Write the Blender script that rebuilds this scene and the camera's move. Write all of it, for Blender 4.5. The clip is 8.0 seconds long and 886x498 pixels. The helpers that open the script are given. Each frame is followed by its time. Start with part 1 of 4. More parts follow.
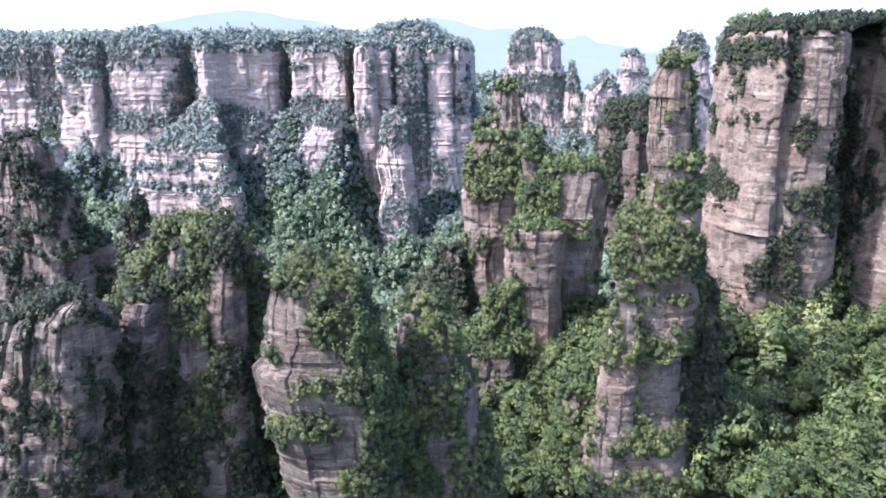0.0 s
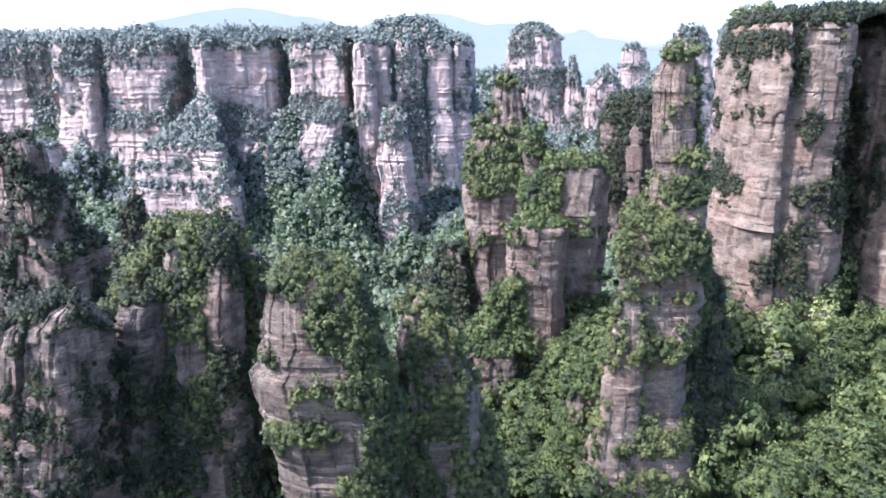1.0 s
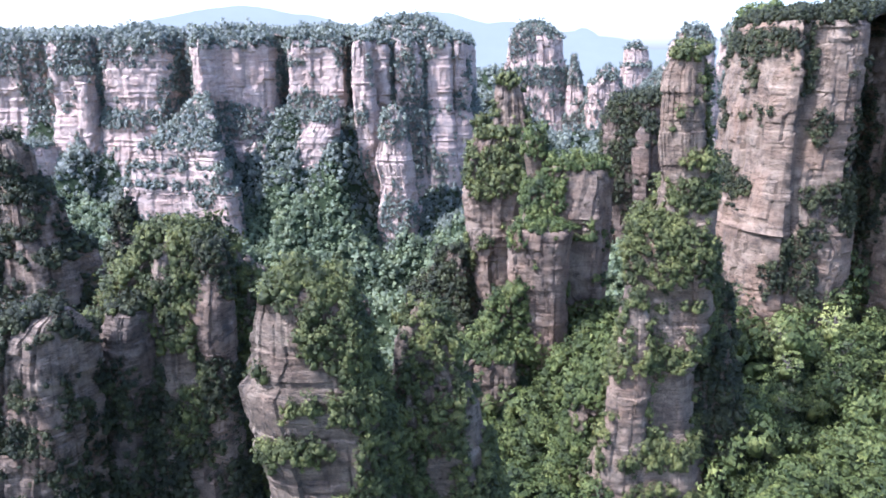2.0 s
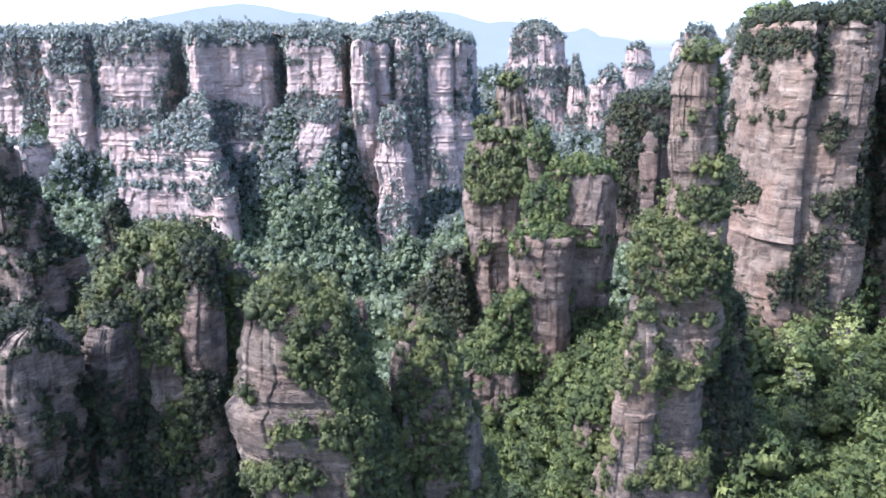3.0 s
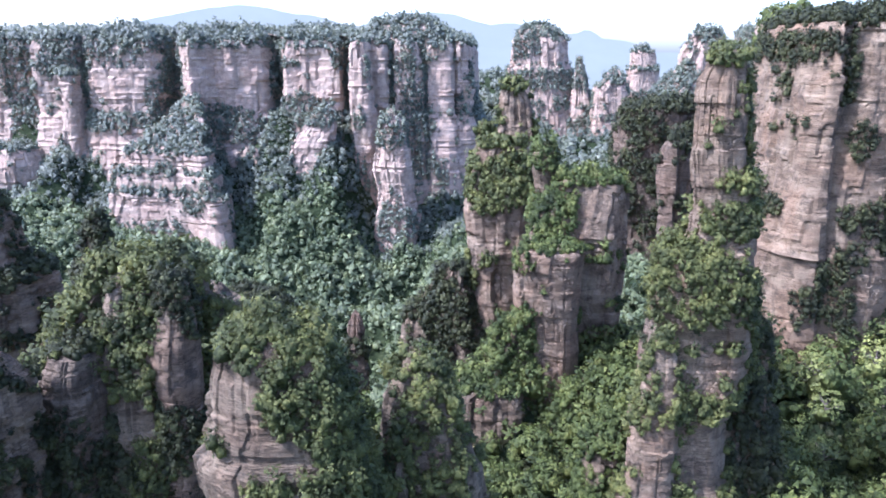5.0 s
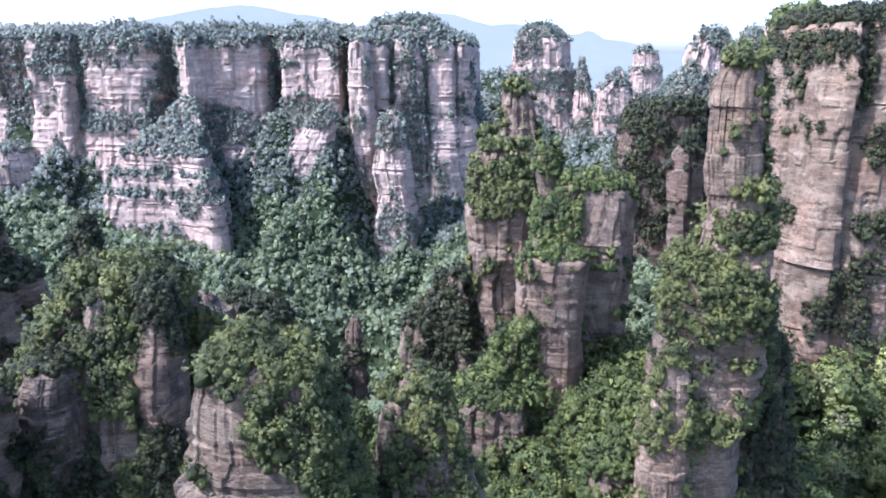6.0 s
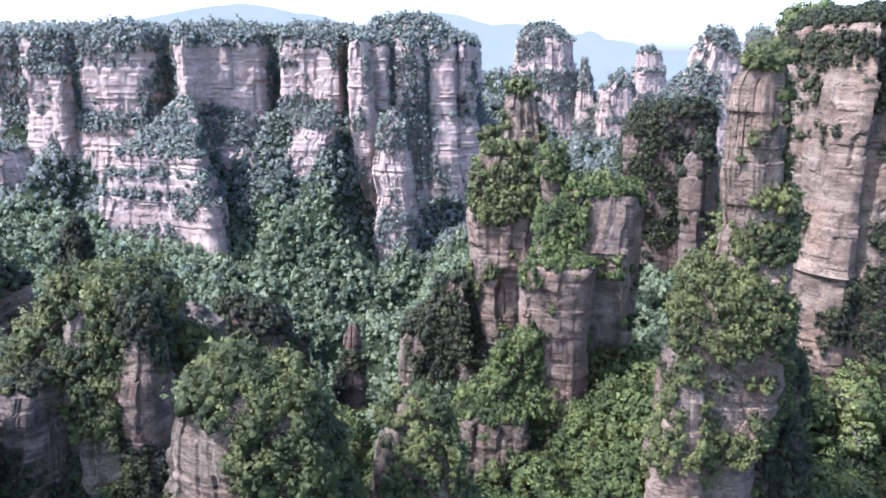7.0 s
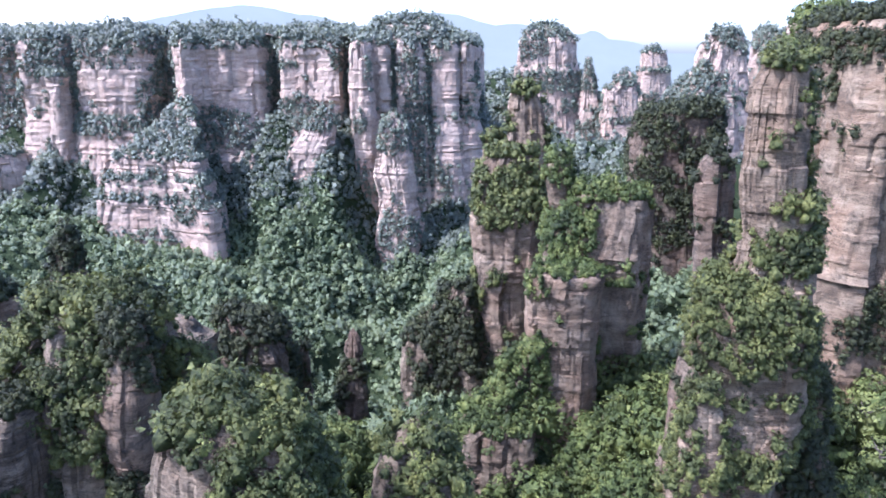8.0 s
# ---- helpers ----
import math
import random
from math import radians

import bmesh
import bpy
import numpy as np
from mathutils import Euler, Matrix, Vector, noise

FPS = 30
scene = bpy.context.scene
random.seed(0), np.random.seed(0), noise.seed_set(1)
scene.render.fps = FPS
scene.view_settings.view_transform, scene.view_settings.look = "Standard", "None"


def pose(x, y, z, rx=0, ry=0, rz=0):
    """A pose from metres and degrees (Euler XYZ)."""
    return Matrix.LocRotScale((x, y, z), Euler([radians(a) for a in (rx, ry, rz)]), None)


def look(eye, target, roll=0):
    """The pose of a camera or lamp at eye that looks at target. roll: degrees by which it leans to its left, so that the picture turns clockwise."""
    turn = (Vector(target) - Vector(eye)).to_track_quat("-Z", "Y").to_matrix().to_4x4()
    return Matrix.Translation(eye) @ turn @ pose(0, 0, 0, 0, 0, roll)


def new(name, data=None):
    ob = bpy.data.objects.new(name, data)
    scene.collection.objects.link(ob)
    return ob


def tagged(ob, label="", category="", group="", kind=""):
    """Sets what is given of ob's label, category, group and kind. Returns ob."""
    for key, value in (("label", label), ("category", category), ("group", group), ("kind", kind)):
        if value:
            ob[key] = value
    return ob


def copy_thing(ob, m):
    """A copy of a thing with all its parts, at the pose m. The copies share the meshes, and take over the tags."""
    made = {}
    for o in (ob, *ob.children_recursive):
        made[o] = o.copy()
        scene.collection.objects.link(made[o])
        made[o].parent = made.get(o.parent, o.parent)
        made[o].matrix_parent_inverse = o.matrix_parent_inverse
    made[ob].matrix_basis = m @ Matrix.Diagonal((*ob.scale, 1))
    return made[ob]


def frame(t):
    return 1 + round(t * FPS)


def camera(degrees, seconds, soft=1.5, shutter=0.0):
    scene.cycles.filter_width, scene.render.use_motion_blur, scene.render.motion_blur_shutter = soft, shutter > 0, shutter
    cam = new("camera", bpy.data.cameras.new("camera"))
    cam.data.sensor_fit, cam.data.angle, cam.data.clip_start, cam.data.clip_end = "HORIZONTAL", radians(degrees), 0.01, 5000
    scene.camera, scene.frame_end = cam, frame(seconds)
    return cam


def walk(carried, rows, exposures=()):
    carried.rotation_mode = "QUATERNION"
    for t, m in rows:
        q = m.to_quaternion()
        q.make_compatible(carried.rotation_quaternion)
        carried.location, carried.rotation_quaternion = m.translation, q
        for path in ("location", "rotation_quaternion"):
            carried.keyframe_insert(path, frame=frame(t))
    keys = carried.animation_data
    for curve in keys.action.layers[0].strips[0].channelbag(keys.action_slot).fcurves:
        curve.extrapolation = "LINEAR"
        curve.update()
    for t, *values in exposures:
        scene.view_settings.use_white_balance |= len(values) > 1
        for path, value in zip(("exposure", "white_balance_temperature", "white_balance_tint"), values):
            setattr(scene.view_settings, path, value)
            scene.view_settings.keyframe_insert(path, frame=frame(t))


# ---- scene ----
cam = camera(67.93, 8.0, 1.75)
PATH = [
    (0.0, look((0.01, 0.00, 250.01), (1.08, 288.18, 166.64), 0.33)),
    (0.5, look((0.36, 1.66, 250.05), (1.00, 289.60, 165.84), 0.02)),
    (1.0, look((0.55, 6.11, 249.98), (0.90, 293.79, 164.89), -0.17)),
    (1.5, look((0.76, 11.83, 249.92), (0.98, 299.41, 164.49), -0.20)),
    (3.0, look((0.98, 31.68, 250.20), (1.39, 319.12, 164.30), 0.17)),
    (3.5, look((1.26, 38.55, 250.35), (1.59, 326.09, 164.80), 0.22)),
    (4.0, look((1.25, 45.23, 250.33), (1.43, 332.86, 165.04), 0.29)),
    (4.5, look((1.35, 52.27, 250.37), (1.47, 339.91, 165.16), 0.28)),
    (6.0, look((1.74, 72.98, 250.27), (1.53, 360.72, 165.40), 0.43)),
    (6.5, look((1.48, 79.72, 250.39), (1.58, 367.40, 165.27), 0.70)),
    (7.0, look((1.31, 86.56, 250.64), (0.97, 374.25, 165.60), 0.65)),
    (7.5, look((1.32, 93.21, 250.81), (0.39, 380.90, 165.72), 0.50)),
    (8.0, look((1.43, 99.99, 250.41), (-0.30, 387.74, 165.59), 0.34)),
]
walk(cam, PATH, [(0.0, 2.2, 4890, 27), (1.5, 2.12, 4890, 27), (3.0, 2.05, 4890, 27), (8.0, 2.0, 4890, 27)])

# ---- light ----
SUN_AZ, SUN_EL = radians(-107), radians(53)      # azimuth from +y, clockwise
world = bpy.data.worlds.new("sky")
scene.world = world
world.use_nodes = True
wn, wl = world.node_tree.nodes, world.node_tree.links
wn.clear()
sky = wn.new("ShaderNodeTexSky")
sky.sky_type = "NISHITA"
sky.sun_disc = False
sky.sun_elevation, sky.sun_rotation = SUN_EL, SUN_AZ
sky.air_density, sky.dust_density, sky.ozone_density, sky.altitude = 1.1, 3.0, 1.0, 300
bg = wn.new("ShaderNodeBackground")
bg.inputs["Strength"].default_value = 0.15
out = wn.new("ShaderNodeOutputWorld")
wl.new(sky.outputs[0], bg.inputs["Color"])
wl.new(bg.outputs[0], out.inputs["Surface"])
sun = new("sun", bpy.data.lights.new("sun", "SUN"))
sun.data.energy, sun.data.angle, sun.data.color = 3.1, radians(1.5), (1.0, 0.94, 0.86)
to_sun = Vector((math.sin(SUN_AZ) * math.cos(SUN_EL), math.cos(SUN_AZ) * math.cos(SUN_EL), math.sin(SUN_EL)))
sun.matrix_world = look(to_sun * 1000, (0, 0, 0))

# ---- noise and mesh helpers ----
RNG = np.random.default_rng(7)


def hashed(i, j, k, seed):
    h = (i.astype(np.int64) * 374761393 + j.astype(np.int64) * 668265263 + k.astype(np.int64) * 2147483647 + seed * 1274126177) & 0xFFFFFFFF
    h = ((h ^ (h >> 13)) * 1274126177) & 0xFFFFFFFF
    h = ((h ^ (h >> 16)) * 2246822519) & 0xFFFFFFFF
    return ((h ^ (h >> 15)) & 0xFFFF) / 65535.0


def value_noise(x, y, z, seed=0):
    """Smooth noise from 0 to 1."""
    x, y, z = np.broadcast_arrays(x, y, z)
    i, j, k = np.floor(x), np.floor(y), np.floor(z)
    u, v, w = x - i, y - j, z - k
    u, v, w = u * u * (3 - 2 * u), v * v * (3 - 2 * v), w * w * (3 - 2 * w)
    total = 0
    for a in (0, 1):
        for b in (0, 1):
            for c in (0, 1):
                total = total + hashed(i + a, j + b, k + c, seed) * (u if a else 1 - u) * (v if b else 1 - v) * (w if c else 1 - w)
    return total


def layered(x, y, z, octaves=4, seed=0):
    total, size, gain = 0, 0.0, 1.0
    for n in range(octaves):
        total = total + gain * value_noise(x * 2**n, y * 2**n, z * 2**n, seed + n)
        size, gain = size + gain, gain * 0.5
    return total / size


def mesh_of(name, verts, faces, material, smooth=False):
    """A mesh from an array of places and an array of quads or triangles."""
    verts, faces = np.asarray(verts, np.float32), np.asarray(faces, np.int32)
    me = bpy.data.meshes.new(name)
    me.vertices.add(len(verts))
    me.vertices.foreach_set("co", verts.ravel())
    me.loops.add(faces.size)
    me.loops.foreach_set("vertex_index", faces.ravel())
    me.polygons.add(len(faces))
    me.polygons.foreach_set("loop_start", np.arange(0, faces.size, faces.shape[1], dtype=np.int32))
    me.polygons.foreach_set("use_smooth", np.full(len(faces), smooth))
    me.update(calc_edges=True)
    me.validate()
    me.materials.append(material)
    return me


# ---- materials ----
def material(name):
    m = bpy.data.materials.new(name)
    m.use_nodes = True
    m.node_tree.nodes.clear()
    return m, m.node_tree.nodes, m.node_tree.links


def noise_node(n, l, coord, scale, stretch=(1, 1, 1), detail=4.0, rough=0.55, distort=0.0):
    mp = n.new("ShaderNodeMapping")
    mp.inputs["Scale"].default_value = stretch
    l.new(coord, mp.inputs["Vector"])
    t = n.new("ShaderNodeTexNoise")
    t.inputs["Scale"].default_value, t.inputs["Detail"].default_value = scale, detail
    t.inputs["Roughness"].default_value, t.inputs["Distortion"].default_value = rough, distort
    l.new(mp.outputs[0], t.inputs["Vector"])
    return t.outputs["Fac"]


def ramp(n, l, fac, stops):
    r = n.new("ShaderNodeValToRGB")
    e = r.color_ramp.elements
    while len(e) < len(stops):
        e.new(0.5)
    for el, (p, c) in zip(e, stops):
        el.position, el.color = p, (*c, 1) if len(c) == 3 else (c[0], c[0], c[0], 1)
    l.new(fac, r.inputs[0])
    return r.outputs[0]


def blend(n, l, kind, fac, a, b):
    m = n.new("ShaderNodeMix")
    m.data_type, m.blend_type = "RGBA", kind
    for sock, v in ((m.inputs[0], fac), (m.inputs[6], a), (m.inputs[7], b)):
        if isinstance(v, (int, float)):
            sock.default_value = v
        elif isinstance(v, tuple):
            sock.default_value = (*v, 1)
        else:
            l.new(v, sock)
    return m.outputs[2]


def sandstone(name, dark, mid, pale, rust, stain, wear=1.0, bump=1.0):
    """Bedded quartz sandstone: thin broken beds, a few upright cracks, water drips, rusty and black stains, lichen."""
    m, n, l = material(name)
    co = n.new("ShaderNodeTexCoord").outputs["Object"]
    patches = noise_node(n, l, co, 0.055, (1, 1, 1.5), 7, 0.66, 0.6)
    col = ramp(n, l, patches, [(0.33, dark), (0.47, mid), (0.62, pale)])
    ruddy = noise_node(n, l, co, 0.03, (1, 1, 0.8), 6, 0.62, 0.4)
    col = blend(n, l, "MIX", ramp(n, l, ruddy, [(0.48, (0.0,)), (0.64, (0.75,))]), col, rust)
    thick = noise_node(n, l, co, 0.26, (0.16, 0.16, 1.0), 5, 0.65, 0.4)
    col = blend(n, l, "MULTIPLY", 0.8 * wear, col, ramp(n, l, thick, [(0.34, (0.74, 0.71, 0.7)), (0.46, (0.97, 0.96, 0.96)), (0.6, (1.08, 1.07, 1.06))]))
    beds = noise_node(n, l, co, 1.3, (0.1, 0.1, 1.0), 5, 0.7, 0.2)
    col = blend(n, l, "MULTIPLY", 0.4 * wear, col, ramp(n, l, beds, [(0.34, (0.55,)), (0.45, (0.9,)), (0.6, (1.1,))]))
    # dark seams between beds, broken along their length
    gaps = noise_node(n, l, co, 0.11, (1, 1, 1.6), 5, 0.65, 0.4)
    seams = noise_node(n, l, co, 0.42, (0.14, 0.14, 1.0), 4, 0.6, 0.3)
    seam = ramp(n, l, seams, [(0.44, (1.0,)), (0.46, (0.35,)), (0.48, (1.0,)), (0.55, (1.0,)), (0.565, (0.45,)), (0.58, (1.0,))])
    thin = noise_node(n, l, co, 0.95, (0.05, 0.05, 1.0), 3, 0.55, 0.08)
    seam = blend(n, l, "MULTIPLY", 0.6, seam, ramp(n, l, thin, [(0.43, (1.0,)), (0.46, (0.4,)), (0.49, (1.0,))]))
    col = blend(n, l, "MULTIPLY", ramp(n, l, gaps, [(0.42, (0.15 * wear,)), (0.56, (1.0 * wear,))]), col, seam)
    # drips below ledges
    streaks = noise_node(n, l, co, 0.5, (1, 1, 0.05), 6, 0.65)
    where = noise_node(n, l, co, 0.05, (1, 1, 0.9), 5, 0.6, 0.5)
    wet = ramp(n, l, where, [(0.5, (0.0,)), (0.66, (0.6 * wear,))])
    col = blend(n, l, "MULTIPLY", wet, col, ramp(n, l, streaks, [(0.36, (0.38, 0.36, 0.36)), (0.48, (0.88, 0.88, 0.88)), (0.6, (1.08, 1.07, 1.05))]))
    cracks = noise_node(n, l, co, 0.13, (1, 1, 0.14), 4, 0.6, 0.6)
    crack = ramp(n, l, cracks, [(0.487, (1.0,)), (0.496, (0.2,)), (0.505, (1.0,))])
    col = blend(n, l, "MULTIPLY", 0.4 * wear, col, crack)
    lichen = noise_node(n, l, co, 0.1, (1, 1, 1.1), 9, 0.74, 0.3)
    col = blend(n, l, "MIX", ramp(n, l, lichen, [(0.54, (0.0,)), (0.64, (0.85 * wear,))]), col, stain)
    grain = noise_node(n, l, co, 1.5, (1, 1, 1.8), 7, 0.75)
    col = blend(n, l, "MULTIPLY", 0.65 * wear, col, ramp(n, l, grain, [(0.32, (0.5,)), (0.5, (1.0,)), (0.68, (1.25,))]))
    height = blend(n, l, "ADD", 0.5, beds, thick)
    height = blend(n, l, "ADD", 0.3, height, grain)
    height = blend(n, l, "MULTIPLY", 0.8, height, seam)
    height = blend(n, l, "MULTIPLY", 0.3, height, crack)
    bp = n.new("ShaderNodeBump")
    bp.inputs["Strength"].default_value, bp.inputs["Distance"].default_value = 0.75 * bump, 1.3
    l.new(height, bp.inputs["Height"])
    b = n.new("ShaderNodeBsdfPrincipled")
    b.inputs["Roughness"].default_value = 0.92
    b.inputs["Specular IOR Level"].default_value = 0.2
    l.new(col, b.inputs["Base Color"])
    l.new(bp.outputs[0], b.inputs["Normal"])
    o = n.new("ShaderNodeOutputMaterial")
    l.new(b.outputs[0], o.inputs["Surface"])
    return m


def foliage(name, deep, leaf, bright, patch=0.05, grain=1.5, single=False, gloss=0.22, through_leaf=0.25):
    """Leaves: colour varies from tree to tree and from clump to clump, with the shade of gaps between sprays painted in
    by noise; a little light passes through.
    """
    m, n, l = material(name)
    geo = n.new("ShaderNodeNewGeometry")
    co = n.new("ShaderNodeTexCoord").outputs["Object"]
    per = n.new("ShaderNodeObjectInfo").outputs["Random"] if single else noise_node(n, l, co, patch, (1, 1, 1), 5, 0.7)
    col = ramp(n, l, per, [(0.15 if single else 0.37, deep), (0.5, leaf), (0.9 if single else 0.63, bright)])
    col = blend(n, l, "MULTIPLY", 0.9, col, ramp(n, l, geo.outputs["Random Per Island"], [(0.0, (0.8, 0.82, 0.83)), (0.5, (1.0, 1.0, 1.0)), (1.0, (1.22, 1.2, 1.12))]))
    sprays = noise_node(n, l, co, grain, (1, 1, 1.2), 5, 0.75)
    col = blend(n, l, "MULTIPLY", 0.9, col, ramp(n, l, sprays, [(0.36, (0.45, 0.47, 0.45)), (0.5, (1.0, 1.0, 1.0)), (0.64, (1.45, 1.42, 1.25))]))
    d = n.new("ShaderNodeBsdfPrincipled")
    d.inputs["Roughness"].default_value = 0.55
    d.inputs["Specular IOR Level"].default_value = gloss
    bp = n.new("ShaderNodeBump")
    bp.inputs["Strength"].default_value, bp.inputs["Distance"].default_value = 0.8, 0.9 / grain
    l.new(sprays, bp.inputs["Height"])
    l.new(bp.outputs[0], d.inputs["Normal"])
    t = n.new("ShaderNodeBsdfTranslucent")
    l.new(col, d.inputs["Base Color"])
    l.new(col, t.inputs["Color"])
    mx = n.new("ShaderNodeMixShader")
    mx.inputs[0].default_value = through_leaf
    l.new(d.outputs[0], mx.inputs[1])
    l.new(t.outputs[0], mx.inputs[2])
    o = n.new("ShaderNodeOutputMaterial")
    l.new(mx.outputs[0], o.inputs["Surface"])
    return m


ROCK_NEAR = sandstone("weathered_sandstone", (0.078, 0.058, 0.036), (0.138, 0.103, 0.063), (0.205, 0.160, 0.100), (0.170, 0.113, 0.066), (0.048, 0.040, 0.027))
ROCK_RED = sandstone("reddish_sandstone", (0.102, 0.074, 0.046), (0.192, 0.140, 0.086), (0.268, 0.204, 0.128), (0.236, 0.154, 0.088), (0.072, 0.057, 0.039))
ROCK_ROSE = sandstone("rosy_sandstone", (0.094, 0.068, 0.043), (0.188, 0.138, 0.086), (0.276, 0.210, 0.135), (0.230, 0.149, 0.086), (0.060, 0.048, 0.033))
# the weathered sandstone again in slightly darker tones
ROCK_DARK = sandstone("dark_sandstone", (0.066, 0.050, 0.033), (0.122, 0.091, 0.059), (0.190, 0.145, 0.095), (0.155, 0.102, 0.063), (0.044, 0.037, 0.027))
# pink stone with distance haze in its colour: paler, stains weaker
ROCK_HAZED = sandstone("hazed_pink_sandstone", (0.250, 0.182, 0.128), (0.360, 0.268, 0.190), (0.425, 0.328, 0.236), (0.378, 0.260, 0.178), (0.210, 0.163, 0.120), 0.65, 0.7)
# shade over the near rocks is put into this darkened leaf colour
LEAF_SHADED = foliage("shaded_leaves", (0.023, 0.027, 0.012), (0.038, 0.042, 0.016), (0.074, 0.078, 0.027), 0.1, 1.6)
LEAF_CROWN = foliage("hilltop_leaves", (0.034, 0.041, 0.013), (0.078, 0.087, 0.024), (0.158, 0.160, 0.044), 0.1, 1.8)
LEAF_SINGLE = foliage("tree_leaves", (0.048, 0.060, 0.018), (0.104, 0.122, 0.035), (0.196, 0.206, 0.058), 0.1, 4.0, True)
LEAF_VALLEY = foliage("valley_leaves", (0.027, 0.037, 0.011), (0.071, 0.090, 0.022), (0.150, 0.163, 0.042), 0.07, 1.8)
# valley canopy lightened past leaf green, with haze painted into its colour
LEAF_FLOOR = foliage("hazed_canopy_leaves", (0.080, 0.104, 0.046), (0.130, 0.160, 0.068), (0.194, 0.220, 0.093), 0.045, 0.9, gloss=0.55, through_leaf=0.32)
# haze of distance put into the leaves: paler, greyer, glossier
LEAF_HAZED = foliage("hazed_leaves", (0.092, 0.106, 0.072), (0.130, 0.146, 0.097), (0.178, 0.194, 0.122), 0.03, 1.0, gloss=0.7, through_leaf=0.35)


def soil_material():
    m, n, l = material("forest_floor")
    co = n.new("ShaderNodeTexCoord").outputs["Object"]
    col = ramp(n, l, noise_node(n, l, co, 0.12, (1, 1, 1), 8, 0.7), [(0.3, (0.012, 0.018, 0.008)), (0.55, (0.025, 0.034, 0.014)), (0.75, (0.05, 0.055, 0.025))])
    bp = n.new("ShaderNodeBump")
    bp.inputs["Strength"].default_value, bp.inputs["Distance"].default_value = 1.0, 2.0
    l.new(noise_node(n, l, co, 0.35, (1, 1, 1), 6, 0.7), bp.inputs["Height"])
    b = n.new("ShaderNodeBsdfPrincipled")
    b.inputs["Roughness"].default_value = 0.95
    b.inputs["Specular IOR Level"].default_value = 0.05
    l.new(col, b.inputs["Base Color"])
    l.new(bp.outputs[0], b.inputs["Normal"])
    o = n.new("ShaderNodeOutputMaterial")
    l.new(b.outputs[0], o.inputs["Surface"])
    return m


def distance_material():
    """Mountains some kilometres off; the pale blue of the air between is painted as a flat glow."""
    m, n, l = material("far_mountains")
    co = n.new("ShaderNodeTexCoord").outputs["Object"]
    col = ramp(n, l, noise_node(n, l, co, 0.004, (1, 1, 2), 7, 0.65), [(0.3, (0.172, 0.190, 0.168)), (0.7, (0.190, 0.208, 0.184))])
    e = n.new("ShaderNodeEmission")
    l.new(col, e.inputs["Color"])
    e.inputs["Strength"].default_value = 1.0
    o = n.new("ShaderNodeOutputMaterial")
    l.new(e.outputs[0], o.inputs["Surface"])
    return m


SOIL, DISTANCE = soil_material(), distance_material()

# ---- ground ----
# the lie of the land: x, y, height, reach
LAND = [(-90, 820, -45, 90), (-160, 870, 0, 80), (-60, 640, -75, 90), (-85, 692, -105, 30), (-30, 400, -30, 80), (100, 272, -25, 28), (205, 340, 35, 40), (190, 372, 66, 40),
        (175, 395, 88, 40), (165, 350, 48, 40), (20, 500, 20, 50), (40, 425, 50, 35), (50, 382, 18, 32), (25, 385, 5, 25), (110, 320, 20, 50),
        (230, 410, 80, 60), (300, 380, 75, 60), (280, 300, 40, 70), (120, 420, 62, 40), (140, 500, 60, 70), (-40, 235, 20, 60), (-110, 300, 20, 60),
        (-220, 330, 40, 90), (-300, 600, 0, 120), (-330, 850, 30, 90), (-520, 950, 70, 120), (-300, 1000, 100, 90),
        (-150, 980, 40, 70), (-50, 1000, 30, 70), (60, 700, 0, 80), (90, 900, 40, 120), (200, 1400, 110, 150), (120, 1600, 205, 150),
        (60, 1450, 150, 130), (320, 1300, 70, 150), (230, 700, 60, 100), (350, 1000, 120, 150), (0, 60, -40, 120), (0, -300, 0, 300),
        (-700, 300, 60, 300), (700, 400, 100, 300), (-700, 1500, 150, 300), (600, 1500, 150, 300), (0, 2500, 100, 600), (1500, 2500, 100, 900),
        (-1500, 2500, 100, 900), (0, 4500, 60, 1500)]


def land(x, y):
    top, total = 0.0, 1e-9
    for a, b, h, r in LAND:
        w = 1.0 / (((x - a) ** 2 + (y - b) ** 2) / r**2 + 0.15) ** 2
        top, total = top + w * h, total + w
    top = top / total
    # screes and woods banked against the foot of the escarpment
    foot = np.interp(x, [-1000, -777, -573, -520, -330, -130, 0, 40], [1250, 1015, 1000, 940, 930, 938, 955, 965])
    bank = np.interp(x, [-400, -140, -80], [140, 150, 105]) - 1.05 * np.maximum(foot - y, -10) - 3 * np.maximum(x - 20, 0) + (layered(x / 45, y / 90, 0 * x, 3, 8) - 0.5) * 90
    bank = np.where(y > foot + 60, -500, np.minimum(bank, 178))
    top = np.maximum(top, bank)
    return top + (layered(x / 60, y / 60, 0 * x, 4, 3) - 0.5) * 34 + (layered(x / 26, y / 26, 0 * x, 2, 4) - 0.5) * np.where(x > 120, 46, 20)


def ground():
    xs = np.concatenate([np.linspace(-5000, -700, 30)[:-1], np.linspace(-700, 700, 201), np.linspace(700, 5000, 30)[1:]])
    ys = np.concatenate([np.linspace(-2500, 100, 40)[:-1], np.linspace(100, 1700, 215), np.linspace(1700, 4950, 60)[1:]])
    gx, gy = np.meshgrid(xs, ys)
    v = np.stack([gx, gy, land(gx, gy)], -1).reshape(-1, 3)
    i = np.arange(len(ys) - 1)[:, None] * len(xs) + np.arange(len(xs) - 1)
    f = np.stack([i, i + 1, i + 1 + len(xs), i + len(xs)], -1).reshape(-1, 4)
    ob = new("ground", mesh_of("ground", v, f, SOIL, True))
    tagged(ob, "steep valley floor of dark forest soil under dense trees", "ground", kind="structure")


ground()


